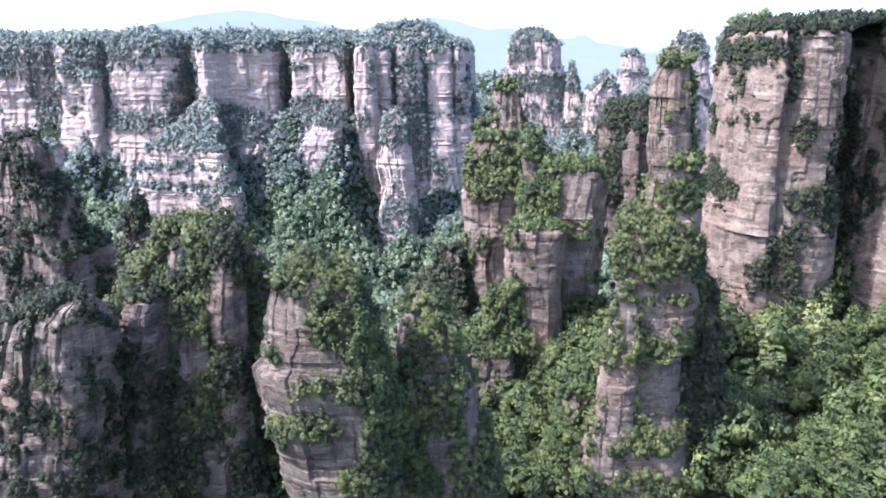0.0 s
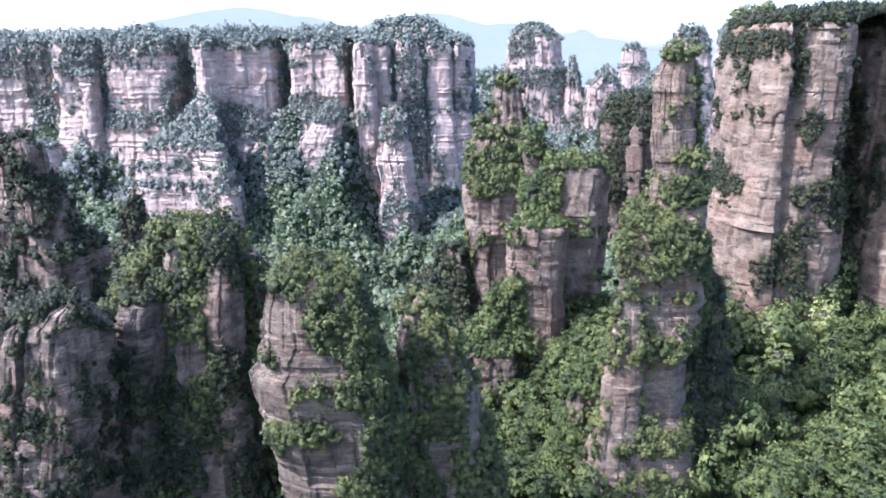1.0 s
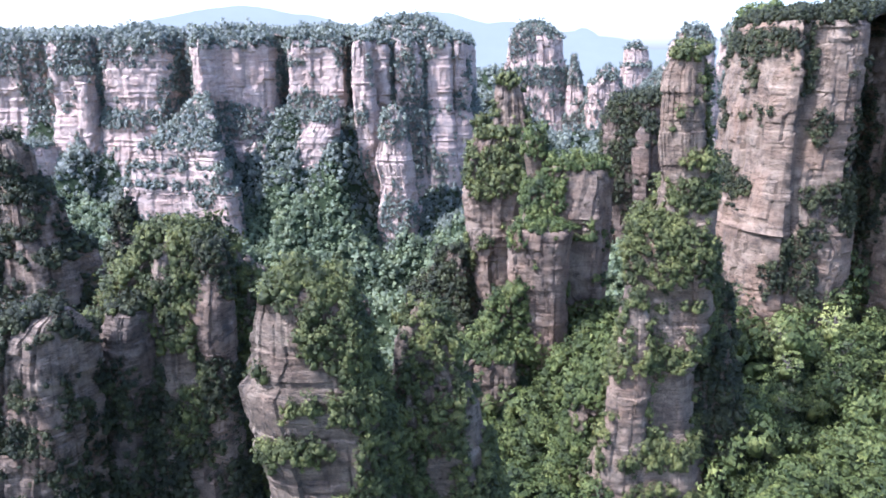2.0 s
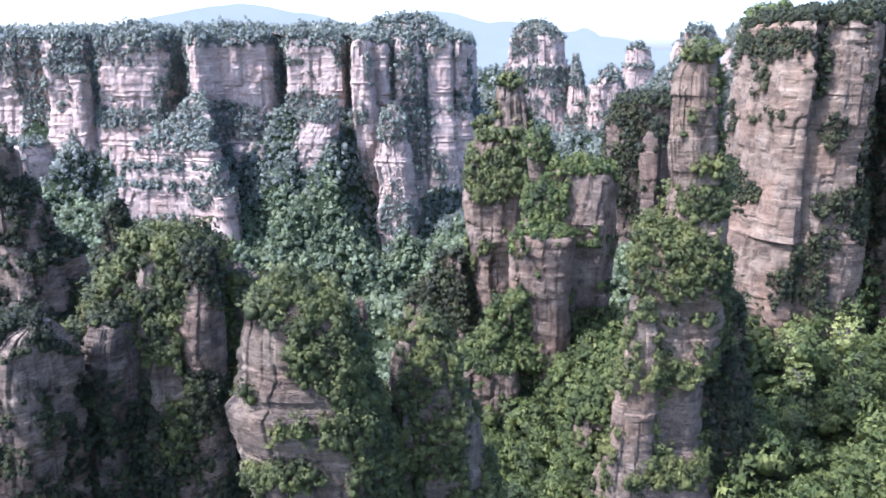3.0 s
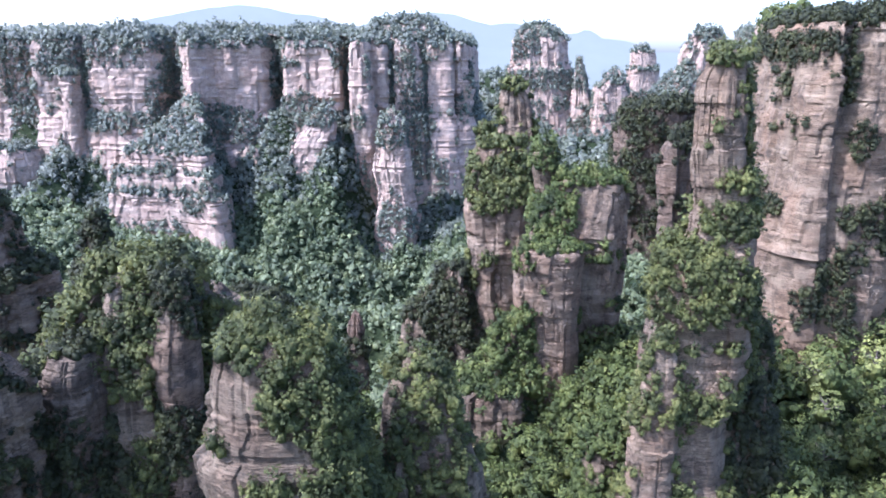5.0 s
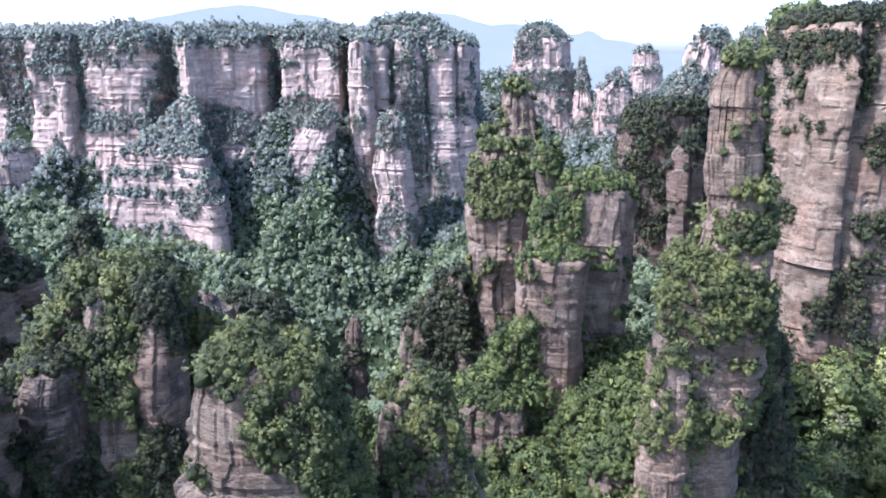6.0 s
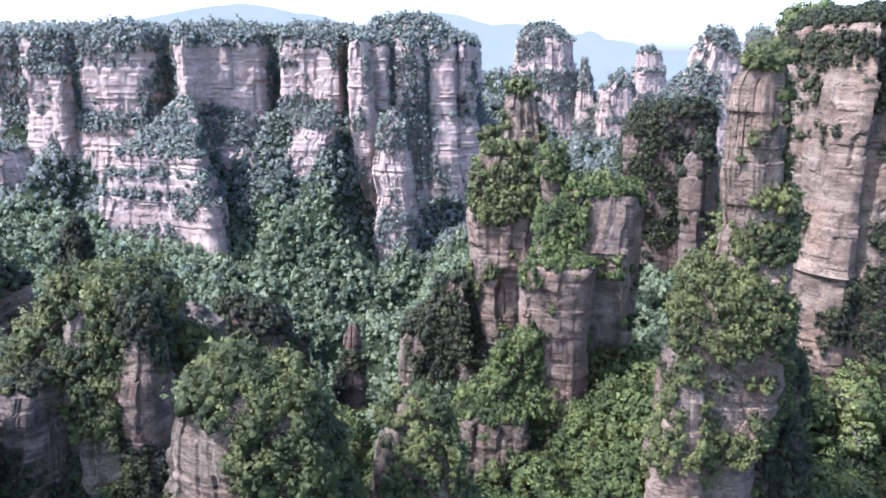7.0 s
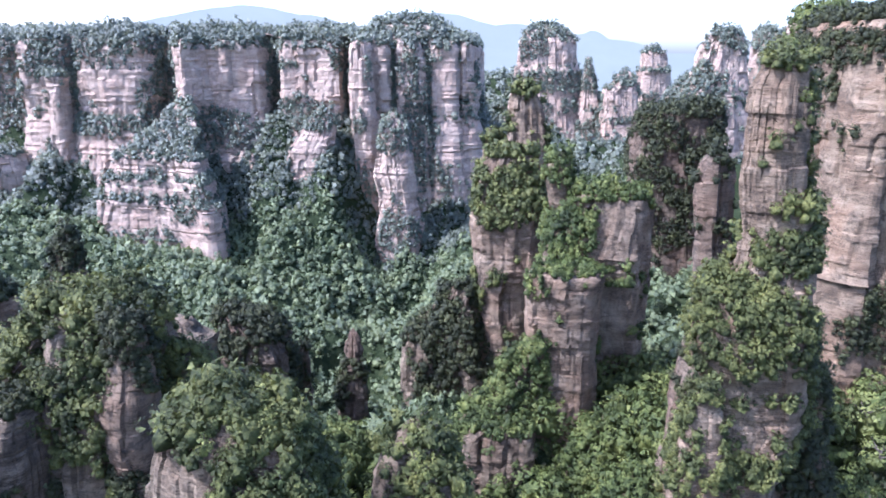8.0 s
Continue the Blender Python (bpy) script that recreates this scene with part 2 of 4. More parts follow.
def far_ridge(y, peaks, seed):
    """A distant range: peaks as (x, height, breadth)."""
    x = np.linspace(-4600, 4600, 260)
    top = 252 + 0 * x
    for px, h, b in peaks:
        top = np.maximum(top, h - np.abs((x - px) / b) ** 1.5 * 100)
    top = np.maximum(top + (layered(x / 220, 0 * x, 0 * x, 5, seed) - 0.5) * 46, 268)
    rows = []
    for k, back in ((0.0, -600), (0.5, -260), (0.8, -90), (1.0, 0), (0.5, 300), (0.0, 600)):
        rows.append(np.stack([x, y + back + 0 * x, top * k - 60 * (1 - k)], -1))
    v = np.concatenate(rows)
    i = np.arange(len(rows) - 1)[:, None] * len(x) + np.arange(len(x) - 1)
    f = np.stack([i, i + 1, i + 1 + len(x), i + len(x)], -1).reshape(-1, 4)
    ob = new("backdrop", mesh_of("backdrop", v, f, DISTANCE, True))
    tagged(ob, "pale blue mountain range far off in summer haze", "mountain", kind="structure")


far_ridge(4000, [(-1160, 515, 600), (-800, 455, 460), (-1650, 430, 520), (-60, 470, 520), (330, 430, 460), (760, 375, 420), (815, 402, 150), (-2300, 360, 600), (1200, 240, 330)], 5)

# ---- rock masses ----
ROCKS = []


def rock(name, plan, profile, cell, stone, label, seed, joint=2.2, bed=1.0, rough=1.6, block=1.0, offset=False, cap=(), category="rock pillar", kind="", corner=0.22):
    """A mass of bedded rock: a closed plan swept up a profile of rows (height, breadth, dx, dy), cut by upright joints and
    stepped beds. Breadth scales the plan, or with offset pushes it out by metres."""
    p = np.array(plan, float)
    for _ in range(2):                                   # round the corners
        q = np.roll(p, -1, 0)
        p = np.stack([(1 - corner) * p + corner * q, corner * p + (1 - corner) * q], 1).reshape(-1, 2)
    step = np.linalg.norm(np.roll(p, -1, 0) - p, axis=1)
    s = np.r_[0, np.cumsum(step)]
    count = max(24, int(s[-1] / cell))
    at = np.linspace(0, s[-1], count, endpoint=False)
    ring = np.stack([np.interp(at, s, np.r_[p[:, k], p[0, k]]) for k in (0, 1)], -1)
    centre = ring.mean(0)
    tangent = np.roll(ring, -1, 0) - np.roll(ring, 1, 0)
    out = np.stack([tangent[:, 1], -tangent[:, 0]], -1)
    out /= np.linalg.norm(out, axis=1)[:, None]
    area = (ring[:, 0] * np.roll(ring[:, 1], -1) - ring[:, 1] * np.roll(ring[:, 0], -1)).sum()
    if area < 0:
        out = -out
    radius = np.linalg.norm(ring - centre, axis=1).mean()
    rows = np.array([tuple(r) + (0,) * (4 - len(r)) for r in profile], float)
    run = np.r_[0, np.cumsum(np.hypot(np.diff(rows[:, 0]), np.diff(rows[:, 1]) * (1 if offset else radius)))]
    levels = np.linspace(0, run[-1], max(12, int(run[-1] / (cell * 0.75))))
    hidden = np.interp(levels, run, rows[:, 0]) < max(225 - 0.8 * centre[1], land(centre[0], centre[1]) - 30)
    levels = levels[~hidden | (np.arange(len(levels)) % 5 == 0)]        # rows below the trees are wider apart
    z, k, dx, dy = [np.interp(levels, run, rows[:, c])[:, None] for c in range(4)]
    if offset:
        x = ring[None, :, 0] + out[None, :, 0] * k + dx
        y = ring[None, :, 1] + out[None, :, 1] * k + dy
    else:
        x = centre[0] + (ring[None, :, 0] - centre[0]) * k + dx
        y = centre[1] + (ring[None, :, 1] - centre[1]) * k + dy
    z = z + 0 * x
    wide, last = [], (rows[-1, 0], 1.0)
    for height, shrink in cap:
        many = max(1, min(14, int(radius * (last[1] - shrink) / (2.2 * cell))))
        wide += [(last[0] + (height - last[0]) * q / many, last[1] + (shrink - last[1]) * q / many) for q in range(1, many + 1)]
        last = (height, shrink)
    for height, shrink in wide:                          # closes a broad top towards its middle
        x = np.concatenate([x, centre[0] + (x[len(k) - 1 :][:1] - centre[0]) * shrink])
        y = np.concatenate([y, centre[1] + (y[len(k) - 1 :][:1] - centre[1]) * shrink])
        z = np.concatenate([z, height + 0 * x[:1]])
    # beds: steps of random depth, gently tilted and wavy
    r = np.random.default_rng(seed)
    edges = np.cumsum(r.uniform(1.3, 5.5, 400)) - 250
    depth = r.uniform(-1, 1, 401) * bed + np.repeat(r.uniform(-1, 1, 101), 4)[:401] * bed * 0.8
    zw = z + (layered(x / 45, y / 45, z / 200, 2, seed) - 0.5) * 8
    cellno = np.searchsorted(edges, zw.ravel()).reshape(zw.shape)
    broken = np.clip(value_noise(x / 11, y / 11, z / 6, seed + 15) * 2.4 - 0.5, 0, 1.2)
    push = depth[cellno.clip(0, 400)] * (0.1 + 0.9 * broken) * 0.5
    # upright joints and the flat-faced blocks between them
    sway = value_noise(x / 30, y / 30, z / 45, seed + 20) * 1.2 + value_noise(x / 9, y / 9, z / 12, seed + 22) * 0.35
    for n, (wide, tall, deep) in enumerate(((19.0, 60.0, 1.5), (8.0, 24.0, 1.0), (3.6, 9.0, 0.28))):
        columns = max(5, round(s[-1] / (wide * block)))
        along = np.arange(count)[None, :] / count * columns + sway * (0.5 + 0.2 * n)
        col = np.mod(np.floor(along), columns)
        share = along - np.floor(along)
        row = np.floor(zw / (tall * block) + hashed(col, col * 0, col * 0, seed + 60 + n) * 3)
        step = hashed(col, row, row * 0 + n, seed + 70) - 0.5
        tilt = (hashed(col, row, row * 0 + n, seed + 90) - 0.5) * (share - 0.5) * 0.9     # each face turns a little
        push = push + (step + tilt) * joint * deep * 1.35
        push = push - joint * deep * 0.5 * np.clip(1 - share / (0.9 * cell / (wide * block) + 0.05), 0, 1)
    push = push + (layered(x / 26, y / 26, z / 30, 2, seed + 45) - 0.5) * 2.0 * rough
    push = push + (layered(x / 6, y / 6, z / 3.5, 3, seed + 40) - 0.5) * 0.7 * rough
    flat = np.minimum(1, np.abs(np.gradient(z[:, 0])) / (cell * 0.5))[:, None]
    push = push * (0.25 + 0.75 * flat)
    if not offset:                                       # summits come to a smooth point
        push = push * np.clip(k * radius / 9.0, 0.03, 1)
    x, y = x + out[None, :, 0] * push, y + out[None, :, 1] * push
    z = z + (layered(x / 8, y / 8, 0 * x, 3, seed + 60) - 0.5) * 3.0 * (1 - flat)
    v = np.stack([x, y, z], -1)
    nz, ns = z.shape
    i = np.arange(nz - 1)[:, None] * ns + np.arange(ns)[None, :]
    j = np.arange(nz - 1)[:, None] * ns + (np.arange(ns)[None, :] + 1) % ns
    quads = np.stack([i, j, j + ns, i + ns], -1).reshape(-1, 4)
    if area < 0:
        quads = quads[:, ::-1]
    ob = new(name, mesh_of(name, v.reshape(-1, 3), quads, stone))
    tagged(ob, label, category, kind=kind)
    ROCKS.append(ob)
    w = v.reshape(-1, 3)
    a, b, c, d = (w[quads[:, n]] for n in range(4))
    normal = np.cross(c - a, d - b)
    size = np.linalg.norm(normal, axis=1) / 2
    return (a + b + c + d) / 4, normal / (2 * size[:, None] + 1e-9), size


def blocky(cx, cy, half, deep, seed, turn=0.0, count=12, square=0.6, uneven=0.09):
    """A plan between an oval and a turned square, half metres broad to either side and deep times as deep."""
    r = np.random.default_rng(seed)
    a = np.arange(count) * 2 * math.pi / count + r.uniform(-0.12, 0.12, count)
    far = (1 - square) + square / np.maximum(np.abs(np.cos(a + radians(turn))), np.abs(np.sin(a + radians(turn))))
    far = far * (1 + uneven * r.uniform(-1, 1, count))
    x, y = far * np.cos(a), far * np.sin(a)
    x = (x - (x.max() + x.min()) / 2) * 2 / (x.max() - x.min())
    y = (y - (y.max() + y.min()) / 2) * 2 / (y.max() - y.min())
    return np.stack([cx + half * 1.04 * x, cy + half * deep * y], -1)


# ---- plants ----
def crown_shape(seed, clumps, sprays, size, tall=1.0, spread=0.3, clump=0.24, sides=5, up=0.3, heart=1.0):
    """A crown of unit breadth, base at the origin: leaf sprays set round uneven clumps on a dome, over a dim core."""
    r = np.random.default_rng(seed)
    h = (np.arange(clumps) + 0.5) / clumps
    out = spread * np.sin(math.pi * (0.2 + 0.74 * h)) ** 0.7 * r.uniform(0.6, 1.3, clumps)
    a = np.arange(clumps) * 2.4 + r.uniform(-0.9, 0.9, clumps)
    c = np.stack([out * np.cos(a), out * np.sin(a), (0.2 + 0.55 * h) * tall + r.uniform(-0.07, 0.07, clumps)], -1)
    rad = clump * r.uniform(0.65, 1.35, clumps)
    middle = np.array((0, 0, 0.25 * tall))
    # the core: two uneven rings and a tip
    t = np.arange(sides) * 2 * math.pi / sides + r.uniform(0, 3)
    core = np.array([(math.cos(q + w) * k, math.sin(q + w) * k, e * tall) for k, e, w in ((0.3, 0.08, 0), (0.25, 0.42, 0.6)) for q in t] + [(0, 0, 0.6 * tall)])
    core = core * r.uniform(0.75, 1.1, (len(core), 1)) * heart
    i = np.arange(sides)
    k = (i + 1) % sides
    cf = np.concatenate([np.stack([i, k, i + sides], -1), np.stack([k, k + sides, i + sides], -1), np.stack([i + sides, k + sides, 0 * i + 2 * sides], -1)])
    on = np.r_[np.arange(min(clumps, sprays)), r.integers(0, clumps, max(0, sprays - clumps))]
    d = r.normal(size=(sprays, 3))
    d[:, 2] = np.abs(d[:, 2]) * 0.7 + d[:, 2] * 0.4 + 0.1
    d /= np.linalg.norm(d, axis=1)[:, None]
    p = c[on] + d * (rad[on] * r.uniform(0.7, 1.25, sprays))[:, None] * (1, 1, 0.85)
    away = p - middle
    away /= np.linalg.norm(away, axis=1)[:, None]
    face = d * 0.7 + away * 0.5 + r.normal(size=d.shape) * 0.42
    face /= np.linalg.norm(face, axis=1)[:, None]
    u = np.cross(face, r.normal(size=d.shape))
    u /= np.linalg.norm(u, axis=1)[:, None]
    w = np.cross(face, u)
    k = size * r.uniform(0.55, 1.4, (sprays, 1))
    b = r.uniform(0.45, 0.9, (sprays, 1))
    leaf = np.stack([p - u * k * 0.8 - w * k * 0.35 * b, p + u * k * 0.7 - w * k * 0.5 * b, p + w * k * b + u * k * r.uniform(-0.5, 0.5, (sprays, 1))], 1).reshape(-1, 3)
    soft = np.repeat(d * 0.4 + away * 0.6 + face * 0.25 + (0, 0, up), 3, 0)
    v = np.concatenate([core, leaf])
    n = np.concatenate([core - middle, soft])
    return v, np.concatenate([cf, np.arange(sprays * 3).reshape(-1, 3) + len(core)]), n / np.linalg.norm(n, axis=1)[:, None]


def soft_normals(me, normals):
    me.attributes.new("custom_normal", "FLOAT_VECTOR", "POINT").data.foreach_set("vector", np.asarray(normals, np.float32).ravel())


MID = [crown_shape(100 + n, 13, 300, 0.066, 0.95 + 0.15 * (n % 3), spread=0.31, clump=0.17, up=0.1, heart=0.8) for n in range(10)]
FAR = [crown_shape(200 + n, 5, 20, 0.22, 0.8 + 0.12 * (n % 3), clump=0.2, sides=4, up=0.3) for n in range(10)]
LOW = [crown_shape(500 + n, 5, 34, 0.16, 0.9, clump=0.2, sides=4, up=0.2) for n in range(8)]
SHRUB = [crown_shape(300 + n, 6, 48, 0.135, 0.9, clump=0.19, sides=4, up=0.2) for n in range(8)]
BUSH = [crown_shape(400 + n, 8, 62, 0.115, 0.8 + 0.2 * (n % 3), clump=0.19, sides=4, up=0.15) for n in range(10)]


def woods(name, places, breadth, shapes, leaf, label, category="trees", parent=None):
    """Many trees or shrubs as one mesh."""
    places, breadth = np.asarray(places), np.asarray(breadth)
    if not len(places):
        return
    pick = RNG.integers(0, len(shapes), len(places))
    turn = RNG.uniform(0, 6.283, len(places))
    verts, faces, normals, base = [], [], [], 0
    for n, (sv, sf, sn) in enumerate(shapes):
        on = np.nonzero(pick == n)[0]
        if not len(on):
            continue
        c, s = np.cos(turn[on])[:, None], np.sin(turn[on])[:, None]
        k = breadth[on][:, None]
        tall = k * RNG.uniform(0.8, 1.3, (len(on), 1))
        v = np.stack([(sv[:, 0] * c - sv[:, 1] * s) * k, (sv[:, 0] * s + sv[:, 1] * c) * k, sv[:, 2] * tall], -1) + places[on][:, None, :]
        verts.append(v.reshape(-1, 3))
        normals.append(np.stack([sn[:, 0] * c - sn[:, 1] * s, sn[:, 0] * s + sn[:, 1] * c, sn[:, 2] + 0 * c], -1).reshape(-1, 3))
        faces.append((sf[None] + (base + np.arange(len(on)) * len(sv))[:, None, None]).reshape(-1, 3))
        base += len(on) * len(sv)
    ob = new(name, mesh_of(name, np.concatenate(verts), np.concatenate(faces), leaf, True))
    soft_normals(ob.data, np.concatenate(normals))
    tagged(ob, label, category, kind="stuff")
    ob.parent = parent


def growth(surface, gap, ledge=0.4, cover=0.5, patches=(), scale=18.0, seed=1, low=-1e9):
    """Places on a rock where plants root, about gap metres apart: ledges and tops always, walls over the given share of their
    face. Patches (x, z, rx, rz, more) thicken or clear the growth."""
    c, n, a = surface
    mask = layered(c[:, 0] / scale, c[:, 1] / scale, c[:, 2] / (scale * 1.3), 4, seed)
    mask = np.argsort(np.argsort(mask)) / len(mask)
    want = np.clip((cover - mask) * 12 + 0.5, 0, 1)
    for px, pz, rx, rz, more in patches:
        inside = np.clip(2.2 - 2.0 * (((c[:, 0] - px) / rx) ** 2 + ((c[:, 2] - pz) / rz) ** 2 + (mask - 0.5) * 0.7), 0, 1)
        want = want + more * inside
    want = np.clip(want, 0, 1)
    tuft = np.clip((layered(c[:, 0] / 7, c[:, 1] / 7, c[:, 2] / 5, 2, seed + 9) - 0.47) * 9, 0.0, 1)
    want = np.maximum(want, np.clip((n[:, 2] - ledge) * 5, 0, 1) * np.maximum(tuft, np.clip((n[:, 2] - 0.66) * 8, 0, 1)))
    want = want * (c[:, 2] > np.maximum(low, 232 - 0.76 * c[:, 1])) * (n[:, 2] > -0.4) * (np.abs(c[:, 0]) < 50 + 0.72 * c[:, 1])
    want = want * (c[:, 2] > land(c[:, 0], c[:, 1]) - 1)
    # only the sides turned to the camera's flight path
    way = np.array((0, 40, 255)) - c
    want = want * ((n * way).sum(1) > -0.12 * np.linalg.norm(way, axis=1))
    hit = RNG.random(len(c)) < want * a / gap**2
    p = c[hit] + RNG.normal(size=(hit.sum(), 3)) * 0.4
    return p - (0, 0, 0.25 * gap), n[hit]


SHRUBS = "dense green shrubs and small trees clinging to sandstone ledges"
TREE_SITES = []


def pillar(name, plan, profile, cell, stone, label, seed, size, leaf=None, shapes=None, gap=None, trees=0, **how):
    """A rock mass with the plants that cover it; trees: how many of those on its top stand as trees of their own."""
    grow = {k: how.pop(k) for k in ("ledge", "cover", "patches", "scale", "low") if k in how}
    middle = np.mean([q[1] for q in plan])
    cell = max(cell * (1.35 if middle > 400 else 1.1), 2.2 if grow.get("cover", 0) > 0.8 else 0)
    surface = rock(name, plan, profile, cell, stone, label, seed, **how)
    if shapes is None:                                   # plants on the nearest rocks are built finer
        near = middle < 345
        shapes, size, gap = (BUSH, size * 1.6, gap) if near else (LOW if middle > 480 else SHRUB, size * 1.6, gap * 1.08)
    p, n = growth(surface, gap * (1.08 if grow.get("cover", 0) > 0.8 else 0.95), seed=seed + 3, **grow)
    keep = np.ones(len(p), bool)
    if trees:
        best = np.argsort(-(p[:, 2] * 0.02 + n[:, 2] + RNG.uniform(0, 0.5, len(p))))
        some = best[: trees * 4 : 4]
        keep[some] = False
        TREE_SITES.extend((q, size * 1.1) for q in p[some])
    p, n = p[keep], n[keep]
    p = p + n * (1, 1, 0.2) * 0.22 * size
    b = RNG.choice((0.6, 0.8, 1.0, 1.2, 1.55), len(p)) * RNG.uniform(0.85, 1.15, len(p)) * size * np.clip(0.85 + 0.4 * n[:, 2], 0.7, 1.25)
    woods("shrub_cover", p, b, shapes, leaf or LEAF_SHADED, "" if leaf else SHRUBS, "", ROCKS[-1])


# ---- the near pillars ----
pillar("rock_tower", blocky(-42, 229, 23.6, 0.76, 1, 20),
       [(-30, 0.9, 8), (60, 0.8, 6), (93, 0.86, 3), (109, 0.93, 2), (117, 0.97, 1), (126, 0.98, -1), (135, 0.97, -3), (139, 0.95, -4), (142, 0.86, -3), (147, 0.83, -3), (152, 0.78, -2), (157, 0.76, -3), (165, 0.68, -4),
        (168, 0.64, -4), (171, 0.61, -4), (174, 0.52, -5), (178, 0.3, -5), (180, 0.03, -5)],
       0.8, ROCK_NEAR, "grey-brown sandstone pillar with bulging ledges and tree-covered top", 11, 3.0, leaf=LEAF_CROWN, trees=34, low=40, ledge=0.86,
       cover=0.1, patches=[(-46, 176, 17, 7, 1.6), (-55, 159, 8, 9, -1.8), (-35, 159, 12, 11, 1.6), (-44, 144, 11, 6, -1.6), (-26, 142, 7, 13, 1.4), (-60, 146, 4, 3, 0.9), (-60, 130, 9, 8, -1.8), (-44, 129, 12, 5, -0.9),
                           (-42, 133, 14, 3.5, 1.4), (-45, 118, 11, 5, 1.5), (-26, 129, 9, 6, 1.0), (-45, 104, 18, 8, -1.6), (-50, 120, 12, 4, 1.0), (-29, 97, 12, 10, 1.6), (-66, 157, 2, 12, 1.0), (-22, 112, 8, 30, 1.6), (-30, 70, 24, 16, 1), (-52, 120, 8, 3, 1.0), (-46, 137, 14, 2, 0.9)], joint=0.8, bed=1.1, rough=0.8, gap=2.2)
pillar("rock_tower", blocky(1, 250, 23.2, 0.7, 2),
       [(-30, 1.15, 0), (71, 1.0, 0), (93, 0.86, -3), (114, 0.77, -4), (129, 0.6, -6), (144, 0.46, -8), (151, 0.4, -7), (155, 0.27, -7), (159, 0.12, -8), (161, 0.03, -8)],
       1.0, ROCK_NEAR, "narrow sandstone spire almost hidden by trees", 12, 3.1, leaf=LEAF_CROWN, trees=16, low=30,
       cover=0.93, patches=[(13, 114, 3.5, 20, -2.2), (0, 89, 5, 12, -2.0)], joint=1.2, gap=2.4)
pillar("rock_tower", blocky(-14, 240, 18, 0.8, 36), [(-30, 1.15, 0), (70, 0.95, -2), (100, 0.72, -9), (116, 0.55, -14), (128, 0.42, -19), (140, 0.32, -22), (150, 0.24, -24), (158, 0.12, -26), (162, 0.03, -26)],
       1.2, ROCK_NEAR, "wooded shoulder of a sandstone pillar", 36, 3.1, cover=0.92, low=30, gap=2.3, trees=14, leaf=LEAF_CROWN)
pillar("rock_tower", blocky(-68, 478, 36, 0.7, 3), [(-80, 1.2), (-51, 1.0, 0), (-36, 0.85, -1), (-9, 0.6, -1), (9, 0.35, -1), (16, 0.11, -2), (18, 0.03, -2)],
       1.6, ROCK_NEAR, "bright wooded rock cone rising from the valley", 10, 4.4, low=-80, cover=0.97, gap=2.6, leaf=LEAF_VALLEY)
pillar("rock_tower", blocky(-135, 301, 40, 0.62, 13, 15),
       [(-30, 1.15, 0), (39, 1.0, 0), (96, 0.87, 5), (125, 0.8, 6), (146, 0.75, 9), (154, 0.62, 14), (163, 0.5, 18), (170, 0.42, 17), (173, 0.27, 18), (175, 0.03, 18)],
       1.2, ROCK_NEAR, "dark sandstone massif cloaked in thick shrubs", 13, 3.2, leaf=LEAF_CROWN, trees=16, low=30,
       cover=0.8, patches=[(-124, 102, 4, 13, -1.8), (-161, 52, 8, 13, -1.6), (-119, 169, 17, 6, 1)], joint=2.0, gap=2.4)
for cx, cy, r, top, seed in ((-108, 288, 15, 108, 76), (-126, 288, 14, 128, 77), (-148, 278, 13, 96, 78)):
    pillar("rock_tower", blocky(cx, cy, r, 0.9, seed), [(-30, 1.5), (60, 1.15), (top - 30, 0.85), (top - 10, 0.45), (top, 0.04)],
           1.3, ROCK_NEAR, "steep rib of rock under dark shrubs", seed, 3.2, cover=0.9, low=30, gap=2.5, trees=5)
pillar("rock_tower", blocky(-88, 309, 12, 0.9, 79), [(-30, 1.6), (60, 1.2), (120, 0.85), (140, 0.5), (150, 0.2), (152, 0.03)],
       1.6, ROCK_NEAR, "narrow wooded ridge behind a buttress", 79, 3.2, cover=0.95, low=30, gap=2.4, leaf=LEAF_CROWN)
pillar("rock_tower", blocky(-103, 289, 10.2, 1.0, 71, 30, square=0.9), [(60, 1.0), (85, 1.0, 0), (119, 0.8, 3), (127, 0.98, 2), (140, 0.95, 2), (146, 0.86, 3), (152, 0.66, 4), (166, 0.55, 5), (170, 0.45, 5), (171, 0.03, 5)],
       0.8, ROCK_ROSE, "pale square sandstone buttress rising from shrubs", 71, 2.6, cover=0.14, ledge=0.85, low=50, trees=3, gap=2.2, scale=9, joint=0.6, rough=1.0,
       patches=[(-102, 136, 8, 10, -2), (-98, 165, 7, 9, 1.8), (-101, 108, 12, 15, 1.6), (-92, 160, 3, 12, 1)])
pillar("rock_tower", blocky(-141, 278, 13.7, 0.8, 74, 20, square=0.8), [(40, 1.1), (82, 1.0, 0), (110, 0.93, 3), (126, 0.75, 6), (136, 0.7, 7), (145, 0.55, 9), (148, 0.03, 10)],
       0.8, ROCK_DARK, "reddish sandstone block half buried in shrubs", 74, 2.6, cover=0.4, ledge=0.85, low=50, trees=3, gap=2.2, scale=9, joint=0.9, rough=1.2,
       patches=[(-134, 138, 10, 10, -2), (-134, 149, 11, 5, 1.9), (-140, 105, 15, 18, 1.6)])
